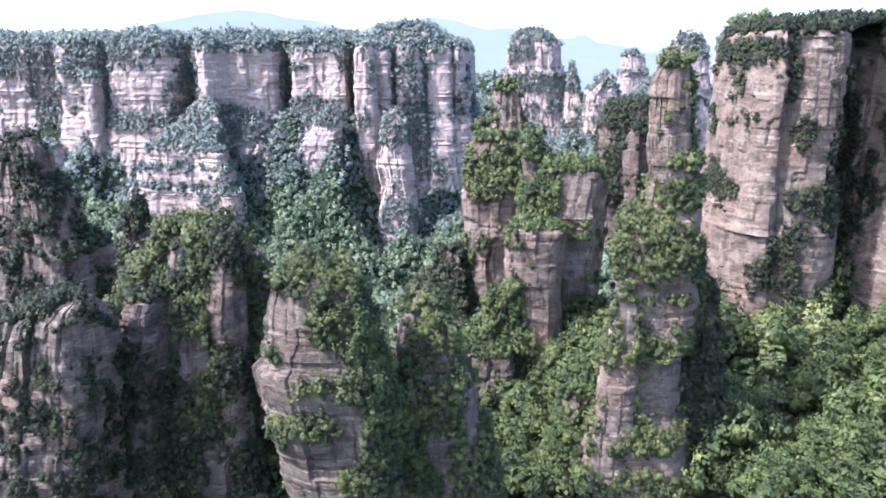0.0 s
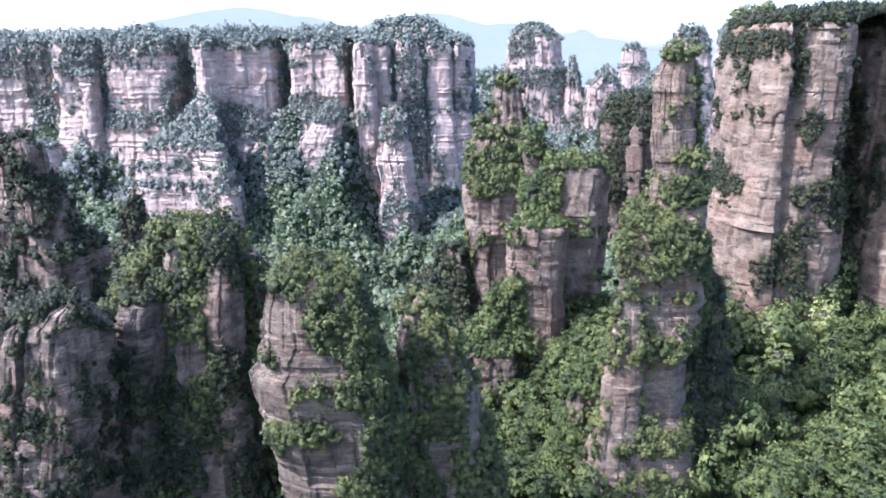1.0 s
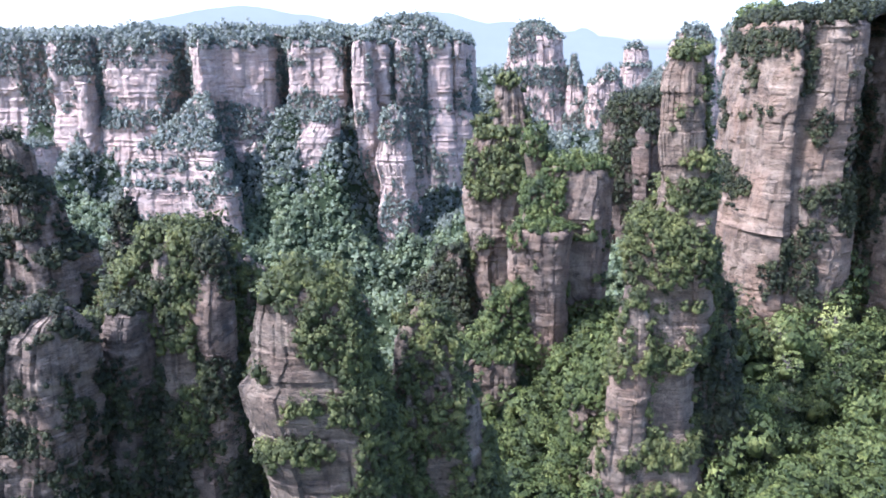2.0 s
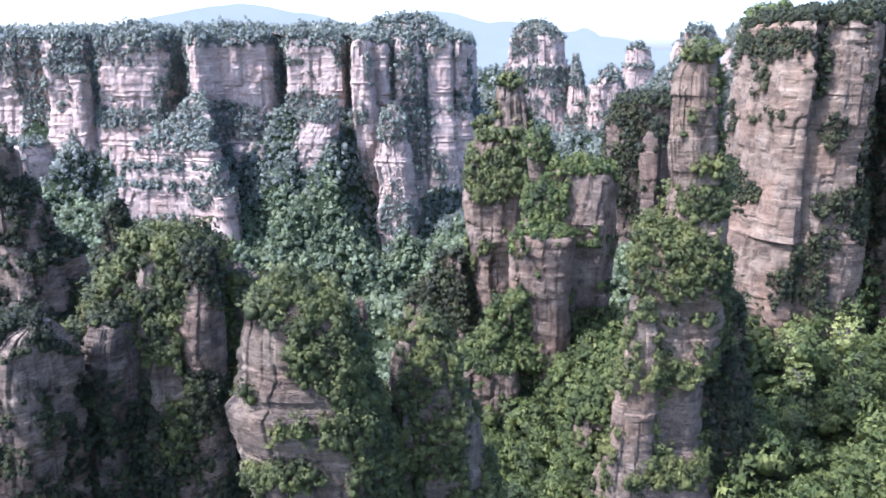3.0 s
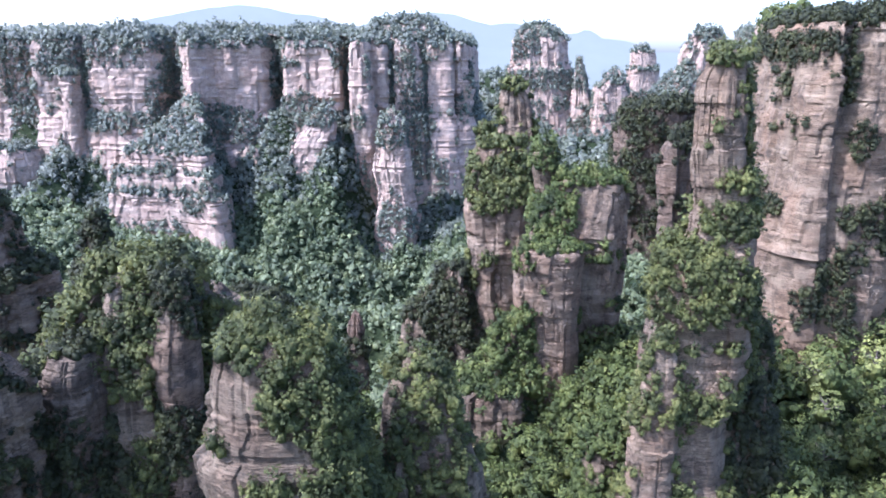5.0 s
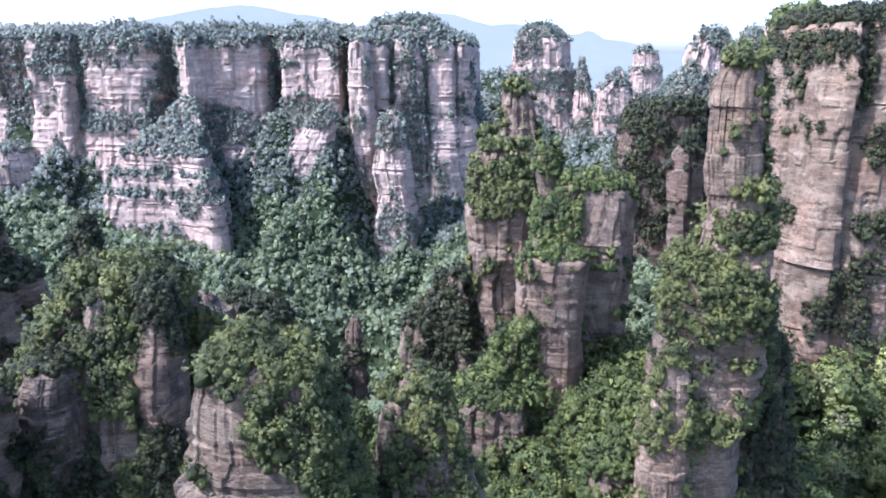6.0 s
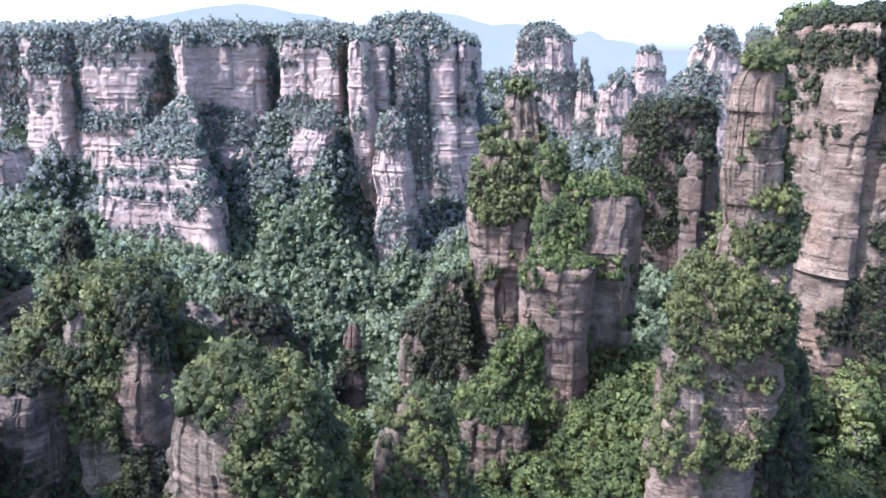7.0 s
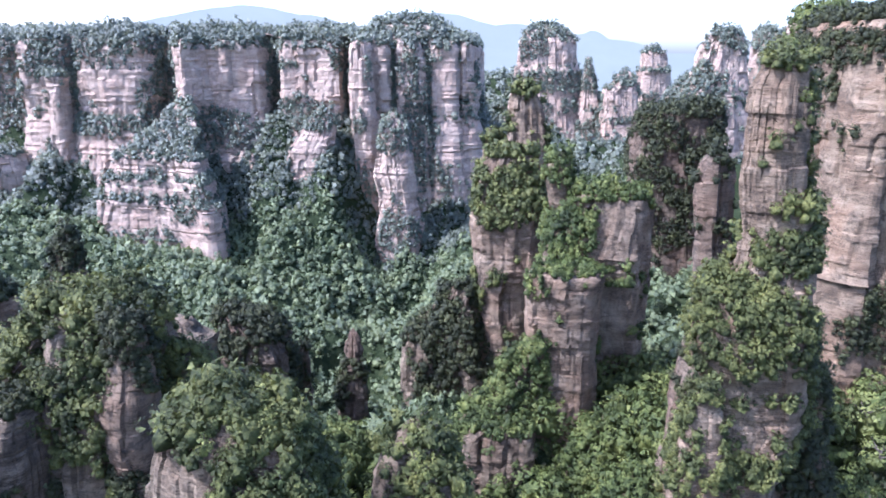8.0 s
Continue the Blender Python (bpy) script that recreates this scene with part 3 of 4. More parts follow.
pillar("rock_tower", blocky(-126, 289, 7, 0.9, 73, 25, square=0.8), [(100, 1.1, 0), (118, 1.0, 0), (140, 0.98, 3), (153, 0.83, 5), (166, 0.57, 7), (169, 0.03, 7)],
       0.8, ROCK_ROSE, "small sandstone tower with a ruddy face", 73, 2.6, cover=0.15, ledge=0.85, low=50, trees=3, gap=2.2, scale=9, joint=1.2,
       patches=[(-122, 160, 4, 7, -2), (-122, 168, 5, 2.5, 1.8), (-126, 138, 9, 9, 1.4)])
pillar("rock_tower", blocky(-103, 338, 12.6, 0.8, 15, 15, square=0.9), [(-30, 1.5), (90, 1.15), (125, 1.0, 0), (134, 0.85, 2), (144, 0.83, 2), (147, 0.6, -1), (151, 0.38, -1), (153, 0.03, -1)],
       1.0, ROCK_NEAR, "small flat-topped sandstone block among trees", 15, 1.8, cover=0.06, low=40, gap=1.9, leaf=LEAF_VALLEY, ledge=0.9, patches=[(-100, 122, 20, 9, 1.3), (-90, 148, 5, 3, 1)])
pillar("rock_tower", blocky(-169, 258, 25, 0.7, 16, 12), [(-30, 1.15, 0), (73, 1.0, 0), (106, 0.92, 5), (118, 0.9, 6), (121, 0.84, 7), (133, 0.83, 8), (145, 0.71, 10), (150, 0.5, 13), (154, 0.2, 19), (156, 0.03, 19)],
       0.9, ROCK_ROSE, "broken pinkish sandstone pillar with ledges and shrubs", 16, 2.6, ledge=0.7, scale=7, cover=0.4, low=50, joint=1.6, trees=8, gap=2.3,
       patches=[(-154, 157, 13, 4, 1.5), (-169, 136, 4, 5, 1), (-161, 120, 10, 2.5, 1), (-166, 107, 12, 6, 0.9), (-139, 145, 3, 8, 1.2), (-158, 86, 5, 3, 0.8), (-150, 136, 12, 8, -1.4)])
pillar("rock_tower", blocky(-242, 386, 35, 0.6, 17, 15), [(-30, 1.15, 0), (88, 1.0, 0), (110, 0.97, 3), (137, 0.89, 6), (142, 0.76, 3), (149, 0.69, 2), (167, 0.61, 3), (175, 0.51, 1), (180, 0.4, -2), (197, 0.35, 0), (204, 0.23, 0), (206, 0.03, 0)],
       1.1, ROCK_ROSE, "pinkish sandstone pillar with bushes on its steps", 17, 3.2, cover=0.25, ledge=0.6, scale=9, low=40, gap=2.4, joint=1.4,
       patches=[(-240, 153, 15, 6, 1.5), (-216, 140, 7, 7, 1.2), (-226, 177, 6, 3, 1.2), (-229, 108, 22, 6, 1.4), (-250, 137, 6, 10, 1), (-243, 179, 6, 4, 1)])
pillar("rock_tower", blocky(-230, 471, 17.2, 0.9, 8), [(-30, 1.5, 0), (87, 1.0, 0), (110, 0.78, 2), (128, 0.43, 5), (143, 0.3, 7), (149, 0.12, 8), (152, 0.03, 8)],
       1.6, ROCK_NEAR, "slender sandstone spire with trees on it", 18, 3.6, cover=0.62, gap=2.6)
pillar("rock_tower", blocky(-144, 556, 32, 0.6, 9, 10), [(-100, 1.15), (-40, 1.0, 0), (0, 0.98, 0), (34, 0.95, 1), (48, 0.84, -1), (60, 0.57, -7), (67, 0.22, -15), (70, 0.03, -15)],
       1.4, ROCK_DARK, "grey sandstone block with shrubs on its top", 19, 4.0, cover=0.3, gap=2.6, low=-60, patches=[(-129, 55, 15, 12, 1), (-158, 64, 13, 5, 1)])
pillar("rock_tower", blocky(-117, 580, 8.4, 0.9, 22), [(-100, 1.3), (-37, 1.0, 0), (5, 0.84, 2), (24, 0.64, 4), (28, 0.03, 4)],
       1.6, ROCK_DARK, "dark sandstone column beside a larger block", 22, 3.6, cover=0.2, gap=2.6, low=-90)
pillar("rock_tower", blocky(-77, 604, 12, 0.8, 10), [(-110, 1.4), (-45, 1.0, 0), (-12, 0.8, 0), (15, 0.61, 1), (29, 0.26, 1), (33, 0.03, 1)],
       1.6, ROCK_DARK, "lone dark rock needle rising from the forest", 20, 3.6, cover=0.3, gap=2.8, low=-100)

# ---- the tall pillar and the wall beside it ----
pillar("rock_tower", blocky(106, 316, 36.2, 0.72, 31, 25),
       [(-30, 1.15, 0), (20, 1.0, 0), (49, 0.88, 0), (59, 0.79, 0), (68, 0.7, 1), (71, 0.62, 1), (101, 0.6, -2), (104, 0.64, 0), (116, 0.62, 2), (123, 0.57, 6), (140, 0.57, 6), (146, 0.63, 4), (160, 0.63, 2), (171, 0.58, 2), (179, 0.45, 6),
        (184, 0.4, 7), (190, 0.37, 7), (193, 0.32, 6), (198, 0.34, 6), (202, 0.33, 6), (205, 0.29, 4), (212, 0.3, 3), (224, 0.28, 2), (241, 0.26, 1), (248, 0.21, 2), (251, 0.13, 3), (252, 0.03, 3)],
       0.9, ROCK_RED, "tall slender sandstone tower with shrubs on its shoulders", 31, 3.0, leaf=LEAF_CROWN, trees=24, low=10, cover=0.08,
       patches=[(107, 251, 10, 4, 2.5), (121, 224, 3, 23, 1.4), (116, 203, 11, 4.5, 1.8), (116, 188, 13, 7, 1.8), (100, 163, 17, 16, 1.6), (120, 157, 7, 11, 1.2), (134, 107, 6, 35, 1.3), (113, 131, 16, 13, -1.8), (101, 110, 23, 7, 1.5),
                (101, 88, 19, 13, -1.8), (103, 61, 27, 8, 1.6), (107, 228, 9, 15, -1.4), (112, 33, 26, 16, 0.7), (91, 149, 4, 12, 1.2)], joint=0.6, bed=1.2, rough=0.9, gap=2.2)
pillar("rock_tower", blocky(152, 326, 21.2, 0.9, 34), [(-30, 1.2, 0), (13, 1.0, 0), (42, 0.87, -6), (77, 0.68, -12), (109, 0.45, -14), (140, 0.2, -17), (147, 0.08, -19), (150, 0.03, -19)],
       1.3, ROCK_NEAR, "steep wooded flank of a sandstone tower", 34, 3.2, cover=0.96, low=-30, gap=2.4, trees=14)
pillar("rock_tower", blocky(91, 303, 11.9, 0.8, 37, 20), [(-30, 1.15, 0), (60, 1.0, 0), (100, 0.77, -1), (115, 0.64, 0), (130, 0.49, 0), (140, 0.26, -1), (142, 0.03, -1)],
       0.9, ROCK_RED, "small sandstone buttress leaning on a taller tower", 37, 2.8, cover=0.3, low=20, gap=2.3, leaf=LEAF_CROWN, patches=[(94, 121, 5, 6, -2), (94, 88, 7, 12, -2), (84, 122, 4, 22, 1.5), (91, 108, 14, 5, 1.5), (92, 137, 8, 5, 1.4)], joint=0.8)
pillar("rock_tower", blocky(76, 325, 11.9, 0.9, 35), [(-30, 1.4, 0), (11, 1.0, 0), (55, 0.77, 0), (79, 0.69, 1), (92, 0.3, 4), (96, 0.03, 4)],
       1.3, ROCK_NEAR, "bright wooded rib against a sandstone tower", 35, 3.4, cover=0.96, low=0, gap=2.4, leaf=LEAF_VALLEY, trees=8)
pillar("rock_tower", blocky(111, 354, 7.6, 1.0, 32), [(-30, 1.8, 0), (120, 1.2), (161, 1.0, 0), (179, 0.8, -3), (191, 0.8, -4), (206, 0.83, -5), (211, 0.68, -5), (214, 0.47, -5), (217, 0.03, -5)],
       1.0, ROCK_DARK, "dark reddish sandstone slab behind the tower", 32, 2.6, cover=0.15, low=100, gap=2.3, patches=[(105, 215, 6, 2.5, 1.6), (107, 185, 6, 4, 1.2)])
WALL = [(196, 474), (196, 446), (201, 429), (214, 418), (221, 428), (232, 419), (256, 421), (267, 442), (276, 505), (292, 500), (304, 440), (318, 416), (350, 402), (440, 410),
        (470, 520), (420, 620), (280, 590), (205, 520)]
pillar("cliff", WALL, [(20, 24), (80, 9), (112, 7), (140, 6), (146, 3), (165, 1), (180, -1), (215, -1), (240, -3), (256, -4), (264, -5), (268, -7)],
       1.3, ROCK_RED, "massive pink-grey sandstone cliff with a dark gully and wooded top", 33, 3.0, cover=0.07, low=60, gap=2.4, trees=12, ledge=0.62,
       patches=[(205, 254, 8, 8, 1.6), (223, 270, 40, 2, 1.2), (223, 243, 3.5, 22, 1.2), (231, 206, 7, 13, 1.5), (247, 163, 24, 12, 1.8), (258, 148, 12, 12, 1.4), (223, 128, 10, 9, 1.5), (191, 211, 4, 20, 1.3), (194, 168, 5, 11, 1.2),
                (290, 180, 9, 90, 0.8), (212, 190, 12, 30, -1.2)],
       joint=1.2, bed=1.4, rough=1.0, offset=True, cap=((270, 0.9), (275, 0.5), (277, 0.02)), category="cliff")
pillar("cliff", blocky(289, 590, 28, 0.8, 57), [(40, 1.1), (126, 1.0, 0), (170, 0.93, -6), (212, 0.9, -14), (268, 0.86, -23), (275, 0.78, -22), (281, 0.38, -21), (283, 0.03, -21)],
       1.8, ROCK_HAZED, "high pale sandstone wall with a wooded summit", 57, 3.4, gap=2.6, cover=0.15, joint=1.6, rough=1.0, leaf=LEAF_VALLEY, low=120, patches=[(268, 275, 24, 6, 1.6)], category="cliff")

# ---- the middle group ----
pillar("rock_tower", blocky(44, 545, 26.6, 0.75, 41, 20),
       [(-60, 1.2, -1), (30, 0.9, -1), (62, 0.72, -1), (89, 0.74, -2), (111, 0.91, 0), (130, 0.95, 0), (136, 1.0, 0), (153, 0.95, 2), (173, 0.9, 2), (185, 0.81, 3), (190, 0.57, 9), (197, 0.52, 10), (220, 0.41, 8), (227, 0.32, 7), (231, 0.14, 6), (234, 0.03, 6)],
       1.3, ROCK_ROSE, "reddish sandstone pillar wearing a thick belt of trees", 41, 4.0, cover=0.12, gap=2.5, leaf=LEAF_CROWN,
       patches=[(42, 159, 32, 22, 1.8), (51, 229, 11, 4, 1.6), (54, 207, 9, 14, -1.6), (43, 119, 25, 11, -1.8), (46, 87, 17, 10, -1.0), (68, 201, 3, 24, 1.2)], joint=1.4)
pillar("rock_tower", blocky(33, 550, 10.5, 0.9, 48), [(60, 1.3), (150, 1.1), (172, 1.0, 0), (192, 0.66, -1), (199, 0.26, -3), (203, 0.03, -3)],
       1.5, ROCK_ROSE, "stub of sandstone with a bushy head", 48, 3.4, cover=0.3, gap=2.5, leaf=LEAF_CROWN, patches=[(31, 196, 10, 9, 1.6)])
pillar("rock_tower", blocky(8, 540, 36.7, 0.6, 42), [(-60, 1.2), (-2, 1.0, 0), (22, 0.96, -4), (45, 0.88, -6), (57, 0.75, -8), (75, 0.48, -3), (92, 0.23, 2), (96, 0.03, 2)],
       1.6, ROCK_NEAR, "wooded rock spur with a bare grey side", 42, 4.2, cover=0.85, gap=2.6, low=-40, patches=[(-27, 28, 5, 24, -2)])
pillar("rock_tower", blocky(67, 463, 9.5, 0.9, 43), [(40, 1.6), (100, 1.1), (127, 1.0, 0), (152, 0.89, -1), (175, 0.77, -2), (182, 0.87, -3), (193, 0.83, -3), (198, 0.29, -3), (200, 0.03, -3)],
       1.0, ROCK_NEAR, "thin sandstone column with a tuft of trees on top", 43, 3.2, cover=0.25, gap=2.3, leaf=LEAF_VALLEY, patches=[(63, 190, 12, 9, 1.8), (62, 173, 6, 5, -1.8), (76, 160, 6, 20, 1)], joint=1.0, trees=6)
pillar("rock_tower", blocky(65, 432, 20.2, 0.7, 44, 8, square=0.95),
       [(10, 1.0, 0), (70, 0.9, 2), (98, 0.92, 1), (106, 0.96, 0), (118, 0.98, 0), (131, 1.0, 0), (139, 0.99, 1), (141, 0.9, 1), (142, 0.03, 1)],
       0.9, ROCK_ROSE, "square-cut sandstone column with a flat grassy top", 44, 2.5, cover=0.05, gap=2.2, leaf=LEAF_VALLEY,
       patches=[(74, 142, 14, 2.5, 1.8), (48, 134, 6, 7, 1.6), (66, 118, 16, 17, -1.8), (55, 101, 9, 8, 1.2), (75, 84, 10, 14, -1.5)], joint=0.8, bed=0.8, rough=0.8)
pillar("rock_tower", blocky(86, 456, 31.6, 0.55, 45, 10, square=0.85),
       [(10, 0.9, 8), (70, 0.68, 11), (85, 0.68, 10), (103, 0.9, 2), (121, 1.0, 0), (139, 0.97, 0), (156, 0.89, 2), (167, 0.78, 5), (176, 0.66, 6), (180, 0.35, 8), (182, 0.03, 8)],
       1.0, ROCK_ROSE, "broad pink sandstone block with shrubs along its crown", 45, 3.2, cover=0.06, gap=2.3, leaf=LEAF_VALLEY, patches=[(93, 180, 22, 5, 1.8), (70, 157, 15, 17, 1.8), (102, 154, 15, 17, -2), (104, 121, 15, 16, -1.8)], joint=1.2, rough=0.9, trees=10)
pillar("rock_tower", blocky(33, 416, 21.0, 0.6, 46, 8, square=0.85), [(-30, 1.3, 0), (10, 1.0), (21, 0.94, 0), (37, 1.0, 0), (54, 0.97, 0), (58, 0.79, 2), (60, 0.03, 2)],
       1.0, ROCK_NEAR, "low grey sandstone bluff below a grassy slope", 46, 3.0, cover=0.06, gap=2.4, joint=1.4, patches=[(32, 42, 20, 12, -1.8), (33, 59, 26, 3, 1.6), (33, 14, 30, 8, 1)], leaf=LEAF_VALLEY)
pillar("rock_tower", blocky(37, 425, 35.2, 0.36, 47), [(-30, 1.25, 0), (32, 1.0, 0), (52, 0.9, 0), (62, 0.74, 2), (74, 0.52, 6), (86, 0.38, 9), (96, 0.24, 11), (103, 0.1, 13), (106, 0.03, 13)],
       1.5, ROCK_NEAR, "steep sunlit slope of bright green shrubs below a column", 47, 3.7, cover=0.97, gap=2.3, leaf=LEAF_VALLEY, trees=12)
pillar("rock_tower", blocky(84, 410, 17, 0.6, 85), [(-30, 1.4), (30, 1.0), (50, 0.75, 1), (62, 0.4, 2), (68, 0.1, 3), (70, 0.03, 3)],
       1.5, ROCK_NEAR, "wooded foot of a sandstone column", 85, 3.7, cover=0.97, gap=2.3, leaf=LEAF_VALLEY, trees=6)

# ---- the cliffs across the valley ----
PLATEAU = [(-1000, 1250), (-777, 1015), (-700, 1010), (-690, 1030), (-682, 1000), (-573, 1000), (-552, 1010), (-530, 940), (-500, 937), (-473, 938), (-464, 948), (-452, 934), (-410, 926), (-369, 930), (-356, 960), (-344, 962),
           (-334, 930), (-318, 912), (-302, 928), (-292, 938), (-270, 937), (-233, 946), (-224, 978), (-214, 980), (-205, 945), (-165, 941), (-131, 938), (-126, 960), (-118, 938), (-108, 934), (-97, 936),
           (-92, 943), (-73, 944), (-67, 964), (-60, 949), (-45, 946), (-29, 950), (-24, 966), (-17, 955), (10, 955), (15, 972), (22, 963), (35, 968), (50, 1080), (60, 1250), (-150, 1500), (-1000, 1500)]
FARWOODS = dict(leaf=LEAF_HAZED, shapes=FAR)
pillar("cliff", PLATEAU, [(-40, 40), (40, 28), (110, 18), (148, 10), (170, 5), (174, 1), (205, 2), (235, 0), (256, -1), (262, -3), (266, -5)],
       2.3, ROCK_HAZED, "long pale pink sandstone escarpment topped by dense forest", 51, 6.5, gap=4.2, cover=0.06, low=60, ledge=0.6,
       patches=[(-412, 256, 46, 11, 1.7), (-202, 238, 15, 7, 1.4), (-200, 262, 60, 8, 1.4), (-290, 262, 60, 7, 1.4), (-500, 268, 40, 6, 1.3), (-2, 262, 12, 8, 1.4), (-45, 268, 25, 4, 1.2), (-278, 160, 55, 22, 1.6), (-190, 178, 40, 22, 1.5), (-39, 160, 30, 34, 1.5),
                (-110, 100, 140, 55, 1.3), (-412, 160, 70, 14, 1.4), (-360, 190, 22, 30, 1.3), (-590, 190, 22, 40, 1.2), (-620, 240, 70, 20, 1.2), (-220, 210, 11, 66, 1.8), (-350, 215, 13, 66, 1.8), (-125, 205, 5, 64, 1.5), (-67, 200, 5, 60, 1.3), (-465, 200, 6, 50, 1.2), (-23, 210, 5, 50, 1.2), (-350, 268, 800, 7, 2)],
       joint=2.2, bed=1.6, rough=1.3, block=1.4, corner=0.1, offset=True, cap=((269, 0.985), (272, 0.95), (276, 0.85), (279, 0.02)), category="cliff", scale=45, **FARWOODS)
pillar("cliff", blocky(-50, 1010, 78, 0.7, 50), [(240, 1.0), (270, 0.85), (286, 0.6), (297, 0.25), (300, 0.02)],
       4.0, ROCK_HAZED, "rounded wooded knoll above the escarpment", 50, 7.0, gap=4.4, cover=1.0, category="hill", **FARWOODS)
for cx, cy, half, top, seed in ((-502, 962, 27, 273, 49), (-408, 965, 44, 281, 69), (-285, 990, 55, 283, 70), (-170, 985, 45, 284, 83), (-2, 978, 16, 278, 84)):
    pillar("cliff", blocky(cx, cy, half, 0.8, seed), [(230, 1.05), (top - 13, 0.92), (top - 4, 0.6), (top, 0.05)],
           4.0, ROCK_HAZED, "wooded hump above the escarpment", seed, 7.0, gap=4.4, cover=1.0, category="hill", **FARWOODS)
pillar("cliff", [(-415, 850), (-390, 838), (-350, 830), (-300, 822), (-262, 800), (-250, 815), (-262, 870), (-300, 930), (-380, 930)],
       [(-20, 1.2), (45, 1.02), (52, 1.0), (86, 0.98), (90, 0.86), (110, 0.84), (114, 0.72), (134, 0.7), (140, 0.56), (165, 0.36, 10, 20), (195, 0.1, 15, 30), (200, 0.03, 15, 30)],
       1.7, ROCK_HAZED, "stepped sandstone bastion with tree-lined terraces", 52, 6.0, gap=3.9, ledge=0.5, cover=0.05, joint=1.4, bed=1.8, rough=0.8, block=1.6,
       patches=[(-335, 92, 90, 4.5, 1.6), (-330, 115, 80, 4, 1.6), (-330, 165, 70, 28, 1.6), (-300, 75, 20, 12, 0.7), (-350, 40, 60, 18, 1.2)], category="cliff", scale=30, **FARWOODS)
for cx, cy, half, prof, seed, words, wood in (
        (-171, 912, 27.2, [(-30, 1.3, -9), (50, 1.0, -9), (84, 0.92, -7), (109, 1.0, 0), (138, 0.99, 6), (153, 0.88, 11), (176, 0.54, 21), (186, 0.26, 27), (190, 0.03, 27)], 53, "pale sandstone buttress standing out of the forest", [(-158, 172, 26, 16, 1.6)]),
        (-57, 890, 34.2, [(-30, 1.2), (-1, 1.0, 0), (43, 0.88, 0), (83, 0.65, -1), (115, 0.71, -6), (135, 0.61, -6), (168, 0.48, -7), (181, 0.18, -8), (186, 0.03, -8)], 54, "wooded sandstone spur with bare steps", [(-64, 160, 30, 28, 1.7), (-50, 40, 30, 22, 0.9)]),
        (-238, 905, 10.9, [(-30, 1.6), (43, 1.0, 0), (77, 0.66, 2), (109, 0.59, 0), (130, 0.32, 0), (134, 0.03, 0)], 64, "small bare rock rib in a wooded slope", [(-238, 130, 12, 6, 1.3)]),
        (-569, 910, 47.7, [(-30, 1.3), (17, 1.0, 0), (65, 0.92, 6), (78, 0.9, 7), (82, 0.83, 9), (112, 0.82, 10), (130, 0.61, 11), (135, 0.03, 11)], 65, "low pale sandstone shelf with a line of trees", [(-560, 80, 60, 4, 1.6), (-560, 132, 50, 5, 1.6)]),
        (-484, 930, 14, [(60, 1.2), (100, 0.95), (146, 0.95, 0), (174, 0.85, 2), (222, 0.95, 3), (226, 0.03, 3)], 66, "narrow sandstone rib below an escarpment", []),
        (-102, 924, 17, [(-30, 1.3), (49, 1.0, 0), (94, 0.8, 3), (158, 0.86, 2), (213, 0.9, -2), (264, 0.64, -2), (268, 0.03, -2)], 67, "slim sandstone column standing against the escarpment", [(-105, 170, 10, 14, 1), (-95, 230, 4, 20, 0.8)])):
    pillar("cliff", blocky(cx, cy, half, 0.8, seed, 15), prof, 1.8, ROCK_HAZED, words, seed, 6.0, gap=3.9, ledge=0.6, cover=0.07, patches=wood, joint=1.6, bed=1.4, rough=0.9, category="cliff", scale=30, **FARWOODS)
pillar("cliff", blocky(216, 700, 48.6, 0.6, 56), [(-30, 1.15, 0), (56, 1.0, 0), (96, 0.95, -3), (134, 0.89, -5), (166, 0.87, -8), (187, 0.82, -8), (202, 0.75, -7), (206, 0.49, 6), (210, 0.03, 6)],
       1.7, ROCK_DARK, "grey sandstone buttress with dark streaks and shrubs", 56, 3.4, gap=2.6, cover=0.5, joint=1.6, rough=1.4, category="cliff", patches=[(212, 204, 50, 6, 1.5), (225, 150, 20, 40, 0.6)])
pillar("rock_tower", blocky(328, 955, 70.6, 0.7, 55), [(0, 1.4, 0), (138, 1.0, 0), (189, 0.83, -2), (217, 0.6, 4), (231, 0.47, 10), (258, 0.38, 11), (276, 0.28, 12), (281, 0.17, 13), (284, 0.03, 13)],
       2.4, ROCK_HAZED, "wooded sandstone peak with sheer sides against the sky", 55, 6.0, cover=0.5, joint=2.2, rough=1.0, gap=3.8, scale=30, patches=[(335, 280, 40, 7, 1.6), (290, 205, 50, 26, 1.6), (340, 245, 22, 16, -1)], **FARWOODS)
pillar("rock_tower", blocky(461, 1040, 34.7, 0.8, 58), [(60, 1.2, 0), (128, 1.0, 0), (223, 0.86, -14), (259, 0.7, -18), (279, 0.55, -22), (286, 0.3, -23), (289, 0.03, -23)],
       2.6, ROCK_HAZED, "rounded sandstone peak against the sky", 58, 6.0, gap=3.8, ledge=0.6, cover=0.35, joint=2.2, rough=1.0, scale=30, patches=[(440, 284, 30, 7, 1.6)], **FARWOODS)
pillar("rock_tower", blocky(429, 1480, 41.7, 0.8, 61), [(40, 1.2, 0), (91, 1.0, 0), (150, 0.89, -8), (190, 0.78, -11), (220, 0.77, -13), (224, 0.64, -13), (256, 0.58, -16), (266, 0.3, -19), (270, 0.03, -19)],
       2.6, ROCK_HAZED, "thumb-shaped pale sandstone stack", 61, 6.5, gap=4.4, cover=0.08, joint=1.6, rough=1.0, scale=30, patches=[(412, 262, 30, 8, 1.6), (418, 222, 34, 4, 1.6), (400, 175, 30, 8, 1)], **FARWOODS)
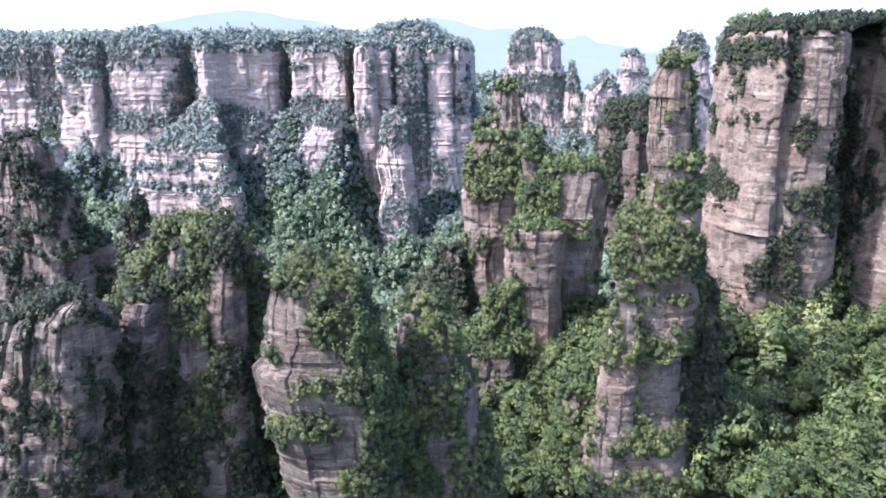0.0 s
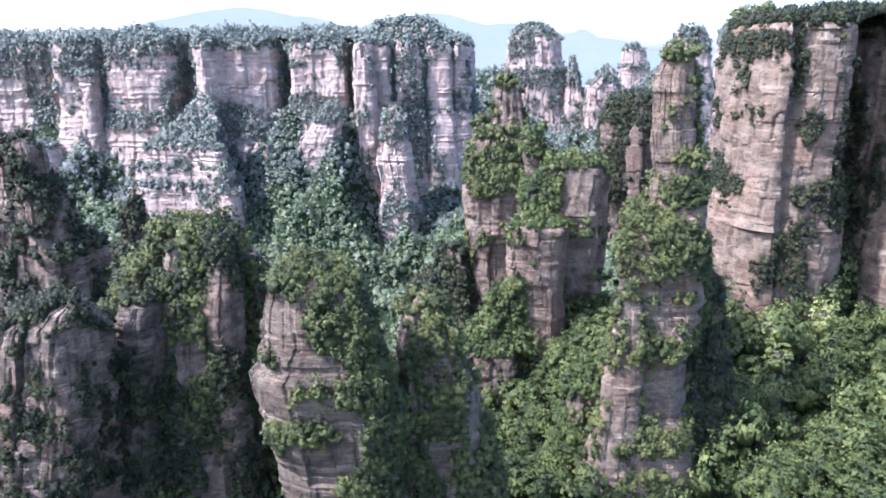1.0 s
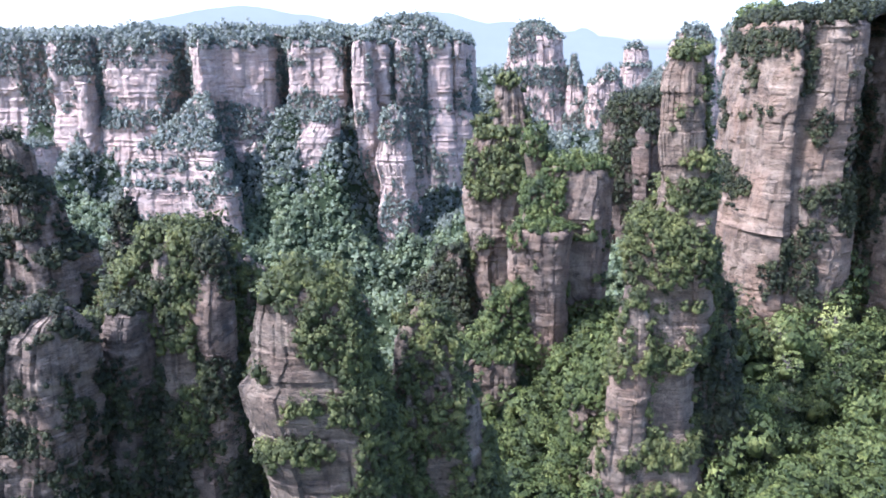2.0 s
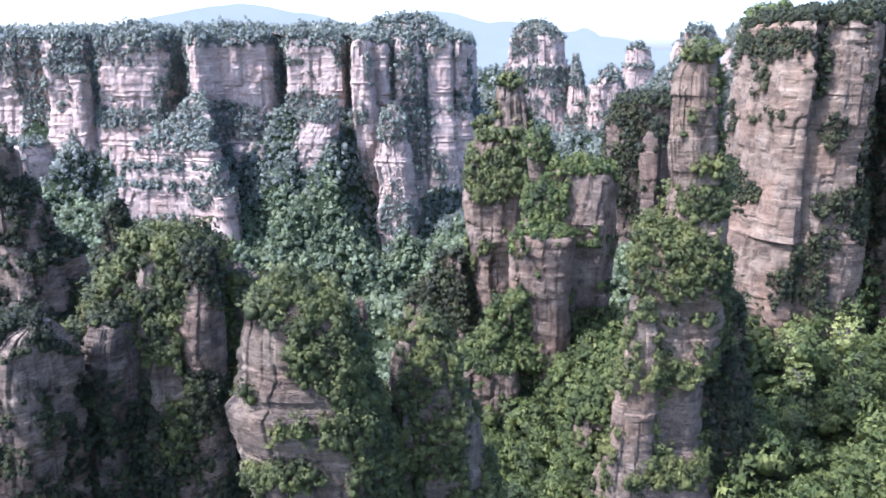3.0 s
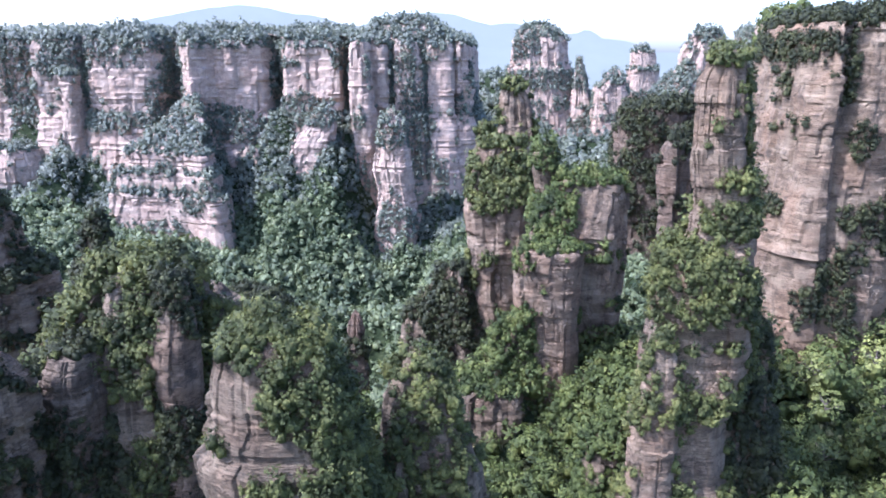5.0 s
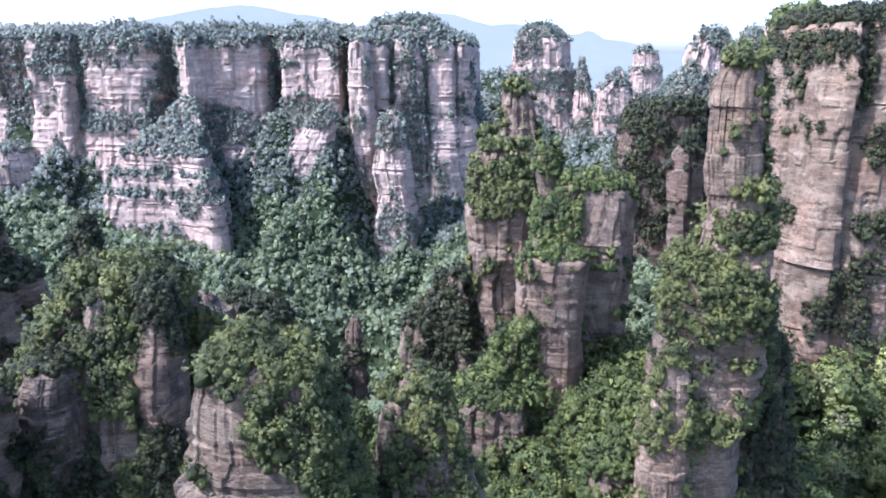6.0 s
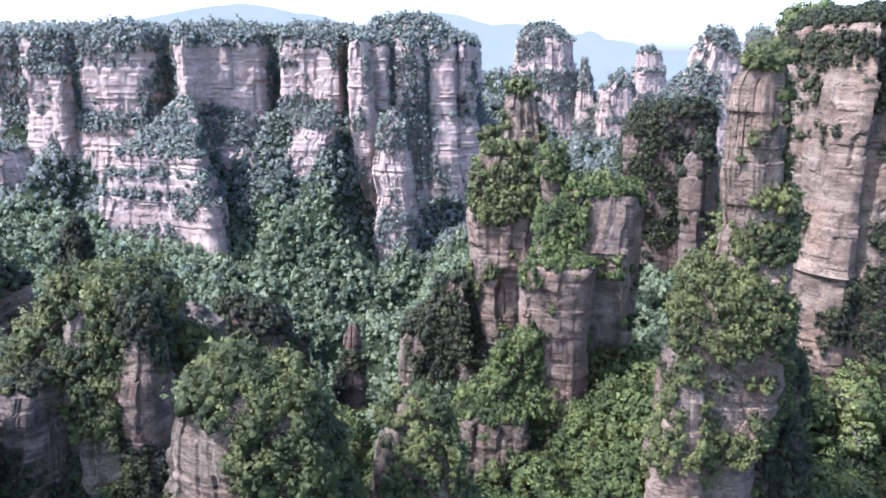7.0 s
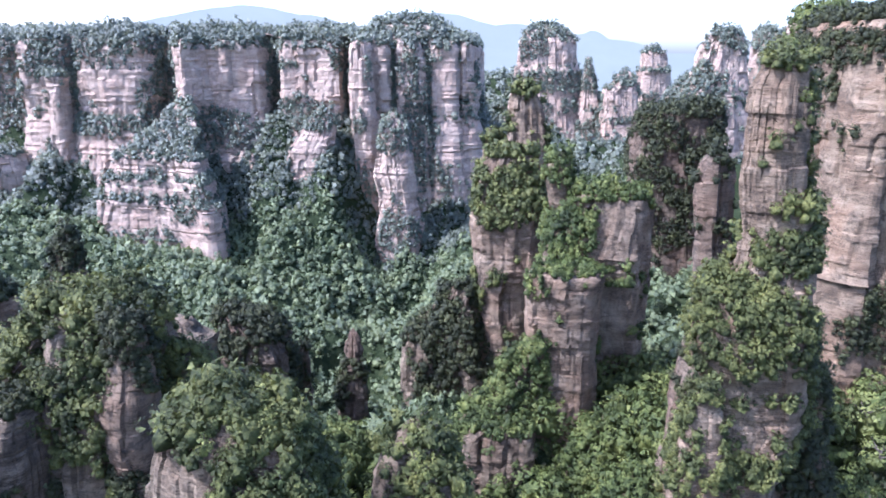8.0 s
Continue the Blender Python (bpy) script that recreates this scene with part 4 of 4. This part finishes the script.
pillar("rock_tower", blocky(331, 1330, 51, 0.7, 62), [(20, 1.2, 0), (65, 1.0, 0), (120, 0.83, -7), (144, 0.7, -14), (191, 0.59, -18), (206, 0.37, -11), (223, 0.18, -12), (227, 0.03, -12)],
       2.6, ROCK_HAZED, "sandstone stack wooded on one shoulder", 62, 6.5, gap=4.4, cover=0.2, joint=2.0, rough=1.0, scale=30, patches=[(320, 210, 30, 14, 1.6), (320, 138, 40, 8, 1)], **FARWOODS)
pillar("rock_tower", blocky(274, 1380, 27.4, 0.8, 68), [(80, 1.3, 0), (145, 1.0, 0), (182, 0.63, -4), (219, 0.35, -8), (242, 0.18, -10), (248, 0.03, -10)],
       2.8, ROCK_HAZED, "slight wooded spire on a far slope", 68, 6.0, gap=4.2, cover=0.6, scale=30, **FARWOODS)
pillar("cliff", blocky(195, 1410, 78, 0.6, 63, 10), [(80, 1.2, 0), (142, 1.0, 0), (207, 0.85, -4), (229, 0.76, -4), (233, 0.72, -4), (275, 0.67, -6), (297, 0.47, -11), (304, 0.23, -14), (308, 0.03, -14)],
       2.8, ROCK_HAZED, "distant flat-sided sandstone mesa with forest on top", 63, 7.0, gap=4.6, cover=0.1, joint=2.0, rough=1.0, category="cliff", scale=40, patches=[(190, 298, 60, 14, 1.6), (190, 205, 90, 22, 1.5)], **FARWOODS)


# ---- the forest ----
def forest(x0, x1, y0, y1, gap, size, shapes, leaf, label, single=0, stem=-0.8, near=False):
    nx, ny = int((x1 - x0) / gap), int((y1 - y0) / gap)
    gx, gy = np.meshgrid(x0 + gap * np.arange(nx), y0 + gap * np.arange(ny))
    gx = (gx + RNG.uniform(-0.55, 0.55, gx.shape) * gap).ravel()
    gy = (gy + RNG.uniform(-0.55, 0.55, gy.shape) * gap).ravel()
    seen = (np.abs(gx) < 50 + 0.72 * gy) & (land(gx, gy) > 225 - 0.8 * gy) | near
    gx, gy = gx[seen], gy[seen]
    b = size * RNG.choice((0.5, 0.75, 1.05, 1.4), len(gx)) * RNG.uniform(0.85, 1.15, len(gx)) * (0.8 + 0.4 * value_noise(gx / 30, gy / 30, 0 * gx, 77))
    p = np.stack([gx, gy, land(gx, gy) + stem * b / size], -1)
    keep = np.ones(len(p), bool)
    if single:
        near = np.nonzero((b > 0.8 * size) & (gx > 135) & (gx < 250) & (gy > 320) & (gy < 420) & (p[:, 2] > 10))[0][::3][:single]
        keep[near] = False
        TREE_SITES.extend((p[n] - (0, 0, 1.5), b[n] * 1.15, True) for n in near)
    woods("forest", p[keep], b[keep], shapes, leaf, label)


forest(-330, 380, 240, 480, 9.8, 16.0, MID, LEAF_VALLEY, "sunlit green broadleaf forest on the valley slopes", 130, 4.0)
# darkened leaves stand in for the shade between the crowns
forest(-330, 380, 240, 480, 5.6, 5.5, FAR, LEAF_SHADED, "undergrowth between the valley trees, shade painted into its leaves")
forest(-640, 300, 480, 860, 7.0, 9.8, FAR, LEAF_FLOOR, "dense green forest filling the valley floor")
forest(-860, -440, 1000, 1170, 6.8, 9.2, FAR, LEAF_HAZED, "dark forest banked against the cliff foot")
forest(-780, 700, 860, 1000, 7.0, 9.8, FAR, LEAF_HAZED, "dark forest on the slopes below the cliffs")
forest(-500, 60, 880, 1015, 5.2, 7.5, FAR, LEAF_HAZED, "small trees filling the steep slope under the cliffs")
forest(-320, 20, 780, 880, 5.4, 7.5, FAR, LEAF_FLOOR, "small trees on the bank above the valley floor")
forest(110, 300, 260, 430, 5.0, 6.0, SHRUB, LEAF_VALLEY, "young trees and bushes between the tall valley trees")
forest(-170, 170, -70, 250, 9.0, 13.0, SHRUB, LEAF_VALLEY, "green forest on the floor of the gorge", near=True)
forest(60, 700, 1000, 1750, 11.0, 13.5, FAR, LEAF_HAZED, "dark forest on the far slopes")


# ---- single trees ----
def bark_material():
    m, n, l = material("bark")
    co = n.new("ShaderNodeTexCoord").outputs["Object"]
    col = ramp(n, l, noise_node(n, l, co, 9.0, (1, 1, 0.2), 5, 0.65), [(0.3, (0.06, 0.045, 0.035)), (0.7, (0.17, 0.135, 0.105))])
    b = n.new("ShaderNodeBsdfPrincipled")
    b.inputs["Roughness"].default_value = 0.9
    l.new(col, b.inputs["Base Color"])
    o = n.new("ShaderNodeOutputMaterial")
    l.new(b.outputs[0], o.inputs["Surface"])
    return m


BARK = bark_material()


def limb(a, b, ra, rb, sides=6):
    """A tapered stick from a to b."""
    a, b = np.array(a, float), np.array(b, float)
    w = (b - a) / np.linalg.norm(b - a)
    u = np.cross(w, (0.3, 0.9, 0.1))
    u /= np.linalg.norm(u)
    v = np.cross(w, u)
    t = np.arange(sides) * 2 * math.pi / sides
    ring = np.cos(t)[:, None] * u + np.sin(t)[:, None] * v
    i = np.arange(sides)
    j = (i + 1) % sides
    return np.concatenate([a + ring * ra, b + ring * rb]), np.stack([i, j, j + sides, i + sides], -1)


def tree(seed):
    """A broadleaf tree one metre broad: a leaning trunk with limbs, and a crown of leaf sprays on rounded clumps."""
    r = np.random.default_rng(seed)
    verts, faces, base = [], [], 0
    fork = np.array([r.uniform(-0.03, 0.03), r.uniform(-0.03, 0.03), 0.3])
    sticks = [((0, 0, -0.12), fork, 0.035, 0.026), (fork, (fork[0] * 2, fork[1] * 2, 0.72), 0.024, 0.008)]
    for n in range(5):
        a = n * 1.26 + r.uniform(-0.3, 0.3)
        sticks.append((fork + (0, 0, 0.05 * n), fork + (0.3 * math.cos(a), 0.3 * math.sin(a), 0.22 + 0.06 * n), 0.015, 0.005))
    for s in sticks:
        v, f = limb(*s)
        verts.append(v), faces.append(f + base)
        base += len(v)
    ob = new("tree")
    trunk = new("trunk", mesh_of("trunk", np.concatenate(verts), np.concatenate(faces), BARK))
    cv, cf, cn = crown_shape(seed + 5, 16, 520, 0.048, 0.95 + 0.1 * (seed % 3), clump=0.16, up=0.1, heart=0.7)
    crown = new("crown", mesh_of("crown", cv, cf, LEAF_SINGLE, True))
    soft_normals(crown.data, cn)
    trunk.parent = crown.parent = ob
    tagged(ob, "small broadleaf tree with a rounded green crown on rock", "tree", "trees on the rocks and slopes")
    return ob


def plant_trees():
    kinds = [tree(900 + n) for n in range(6)]
    for n, (p, size, *below) in enumerate(TREE_SITES):
        turn = pose(p[0], p[1], p[2], 0, 0, RNG.uniform(0, 360))
        k = float(size * RNG.uniform(0.8, 1.2))
        src = kinds[n % 6]
        ob = src if n < 6 else copy_thing(src, turn)
        if n < 6:
            ob.matrix_basis = turn
        ob.scale = (k, k, k * RNG.uniform(0.85, 1.2))
        if below:
            tagged(ob, "tall broadleaf tree with a sunlit green crown in the valley forest")


plant_trees()
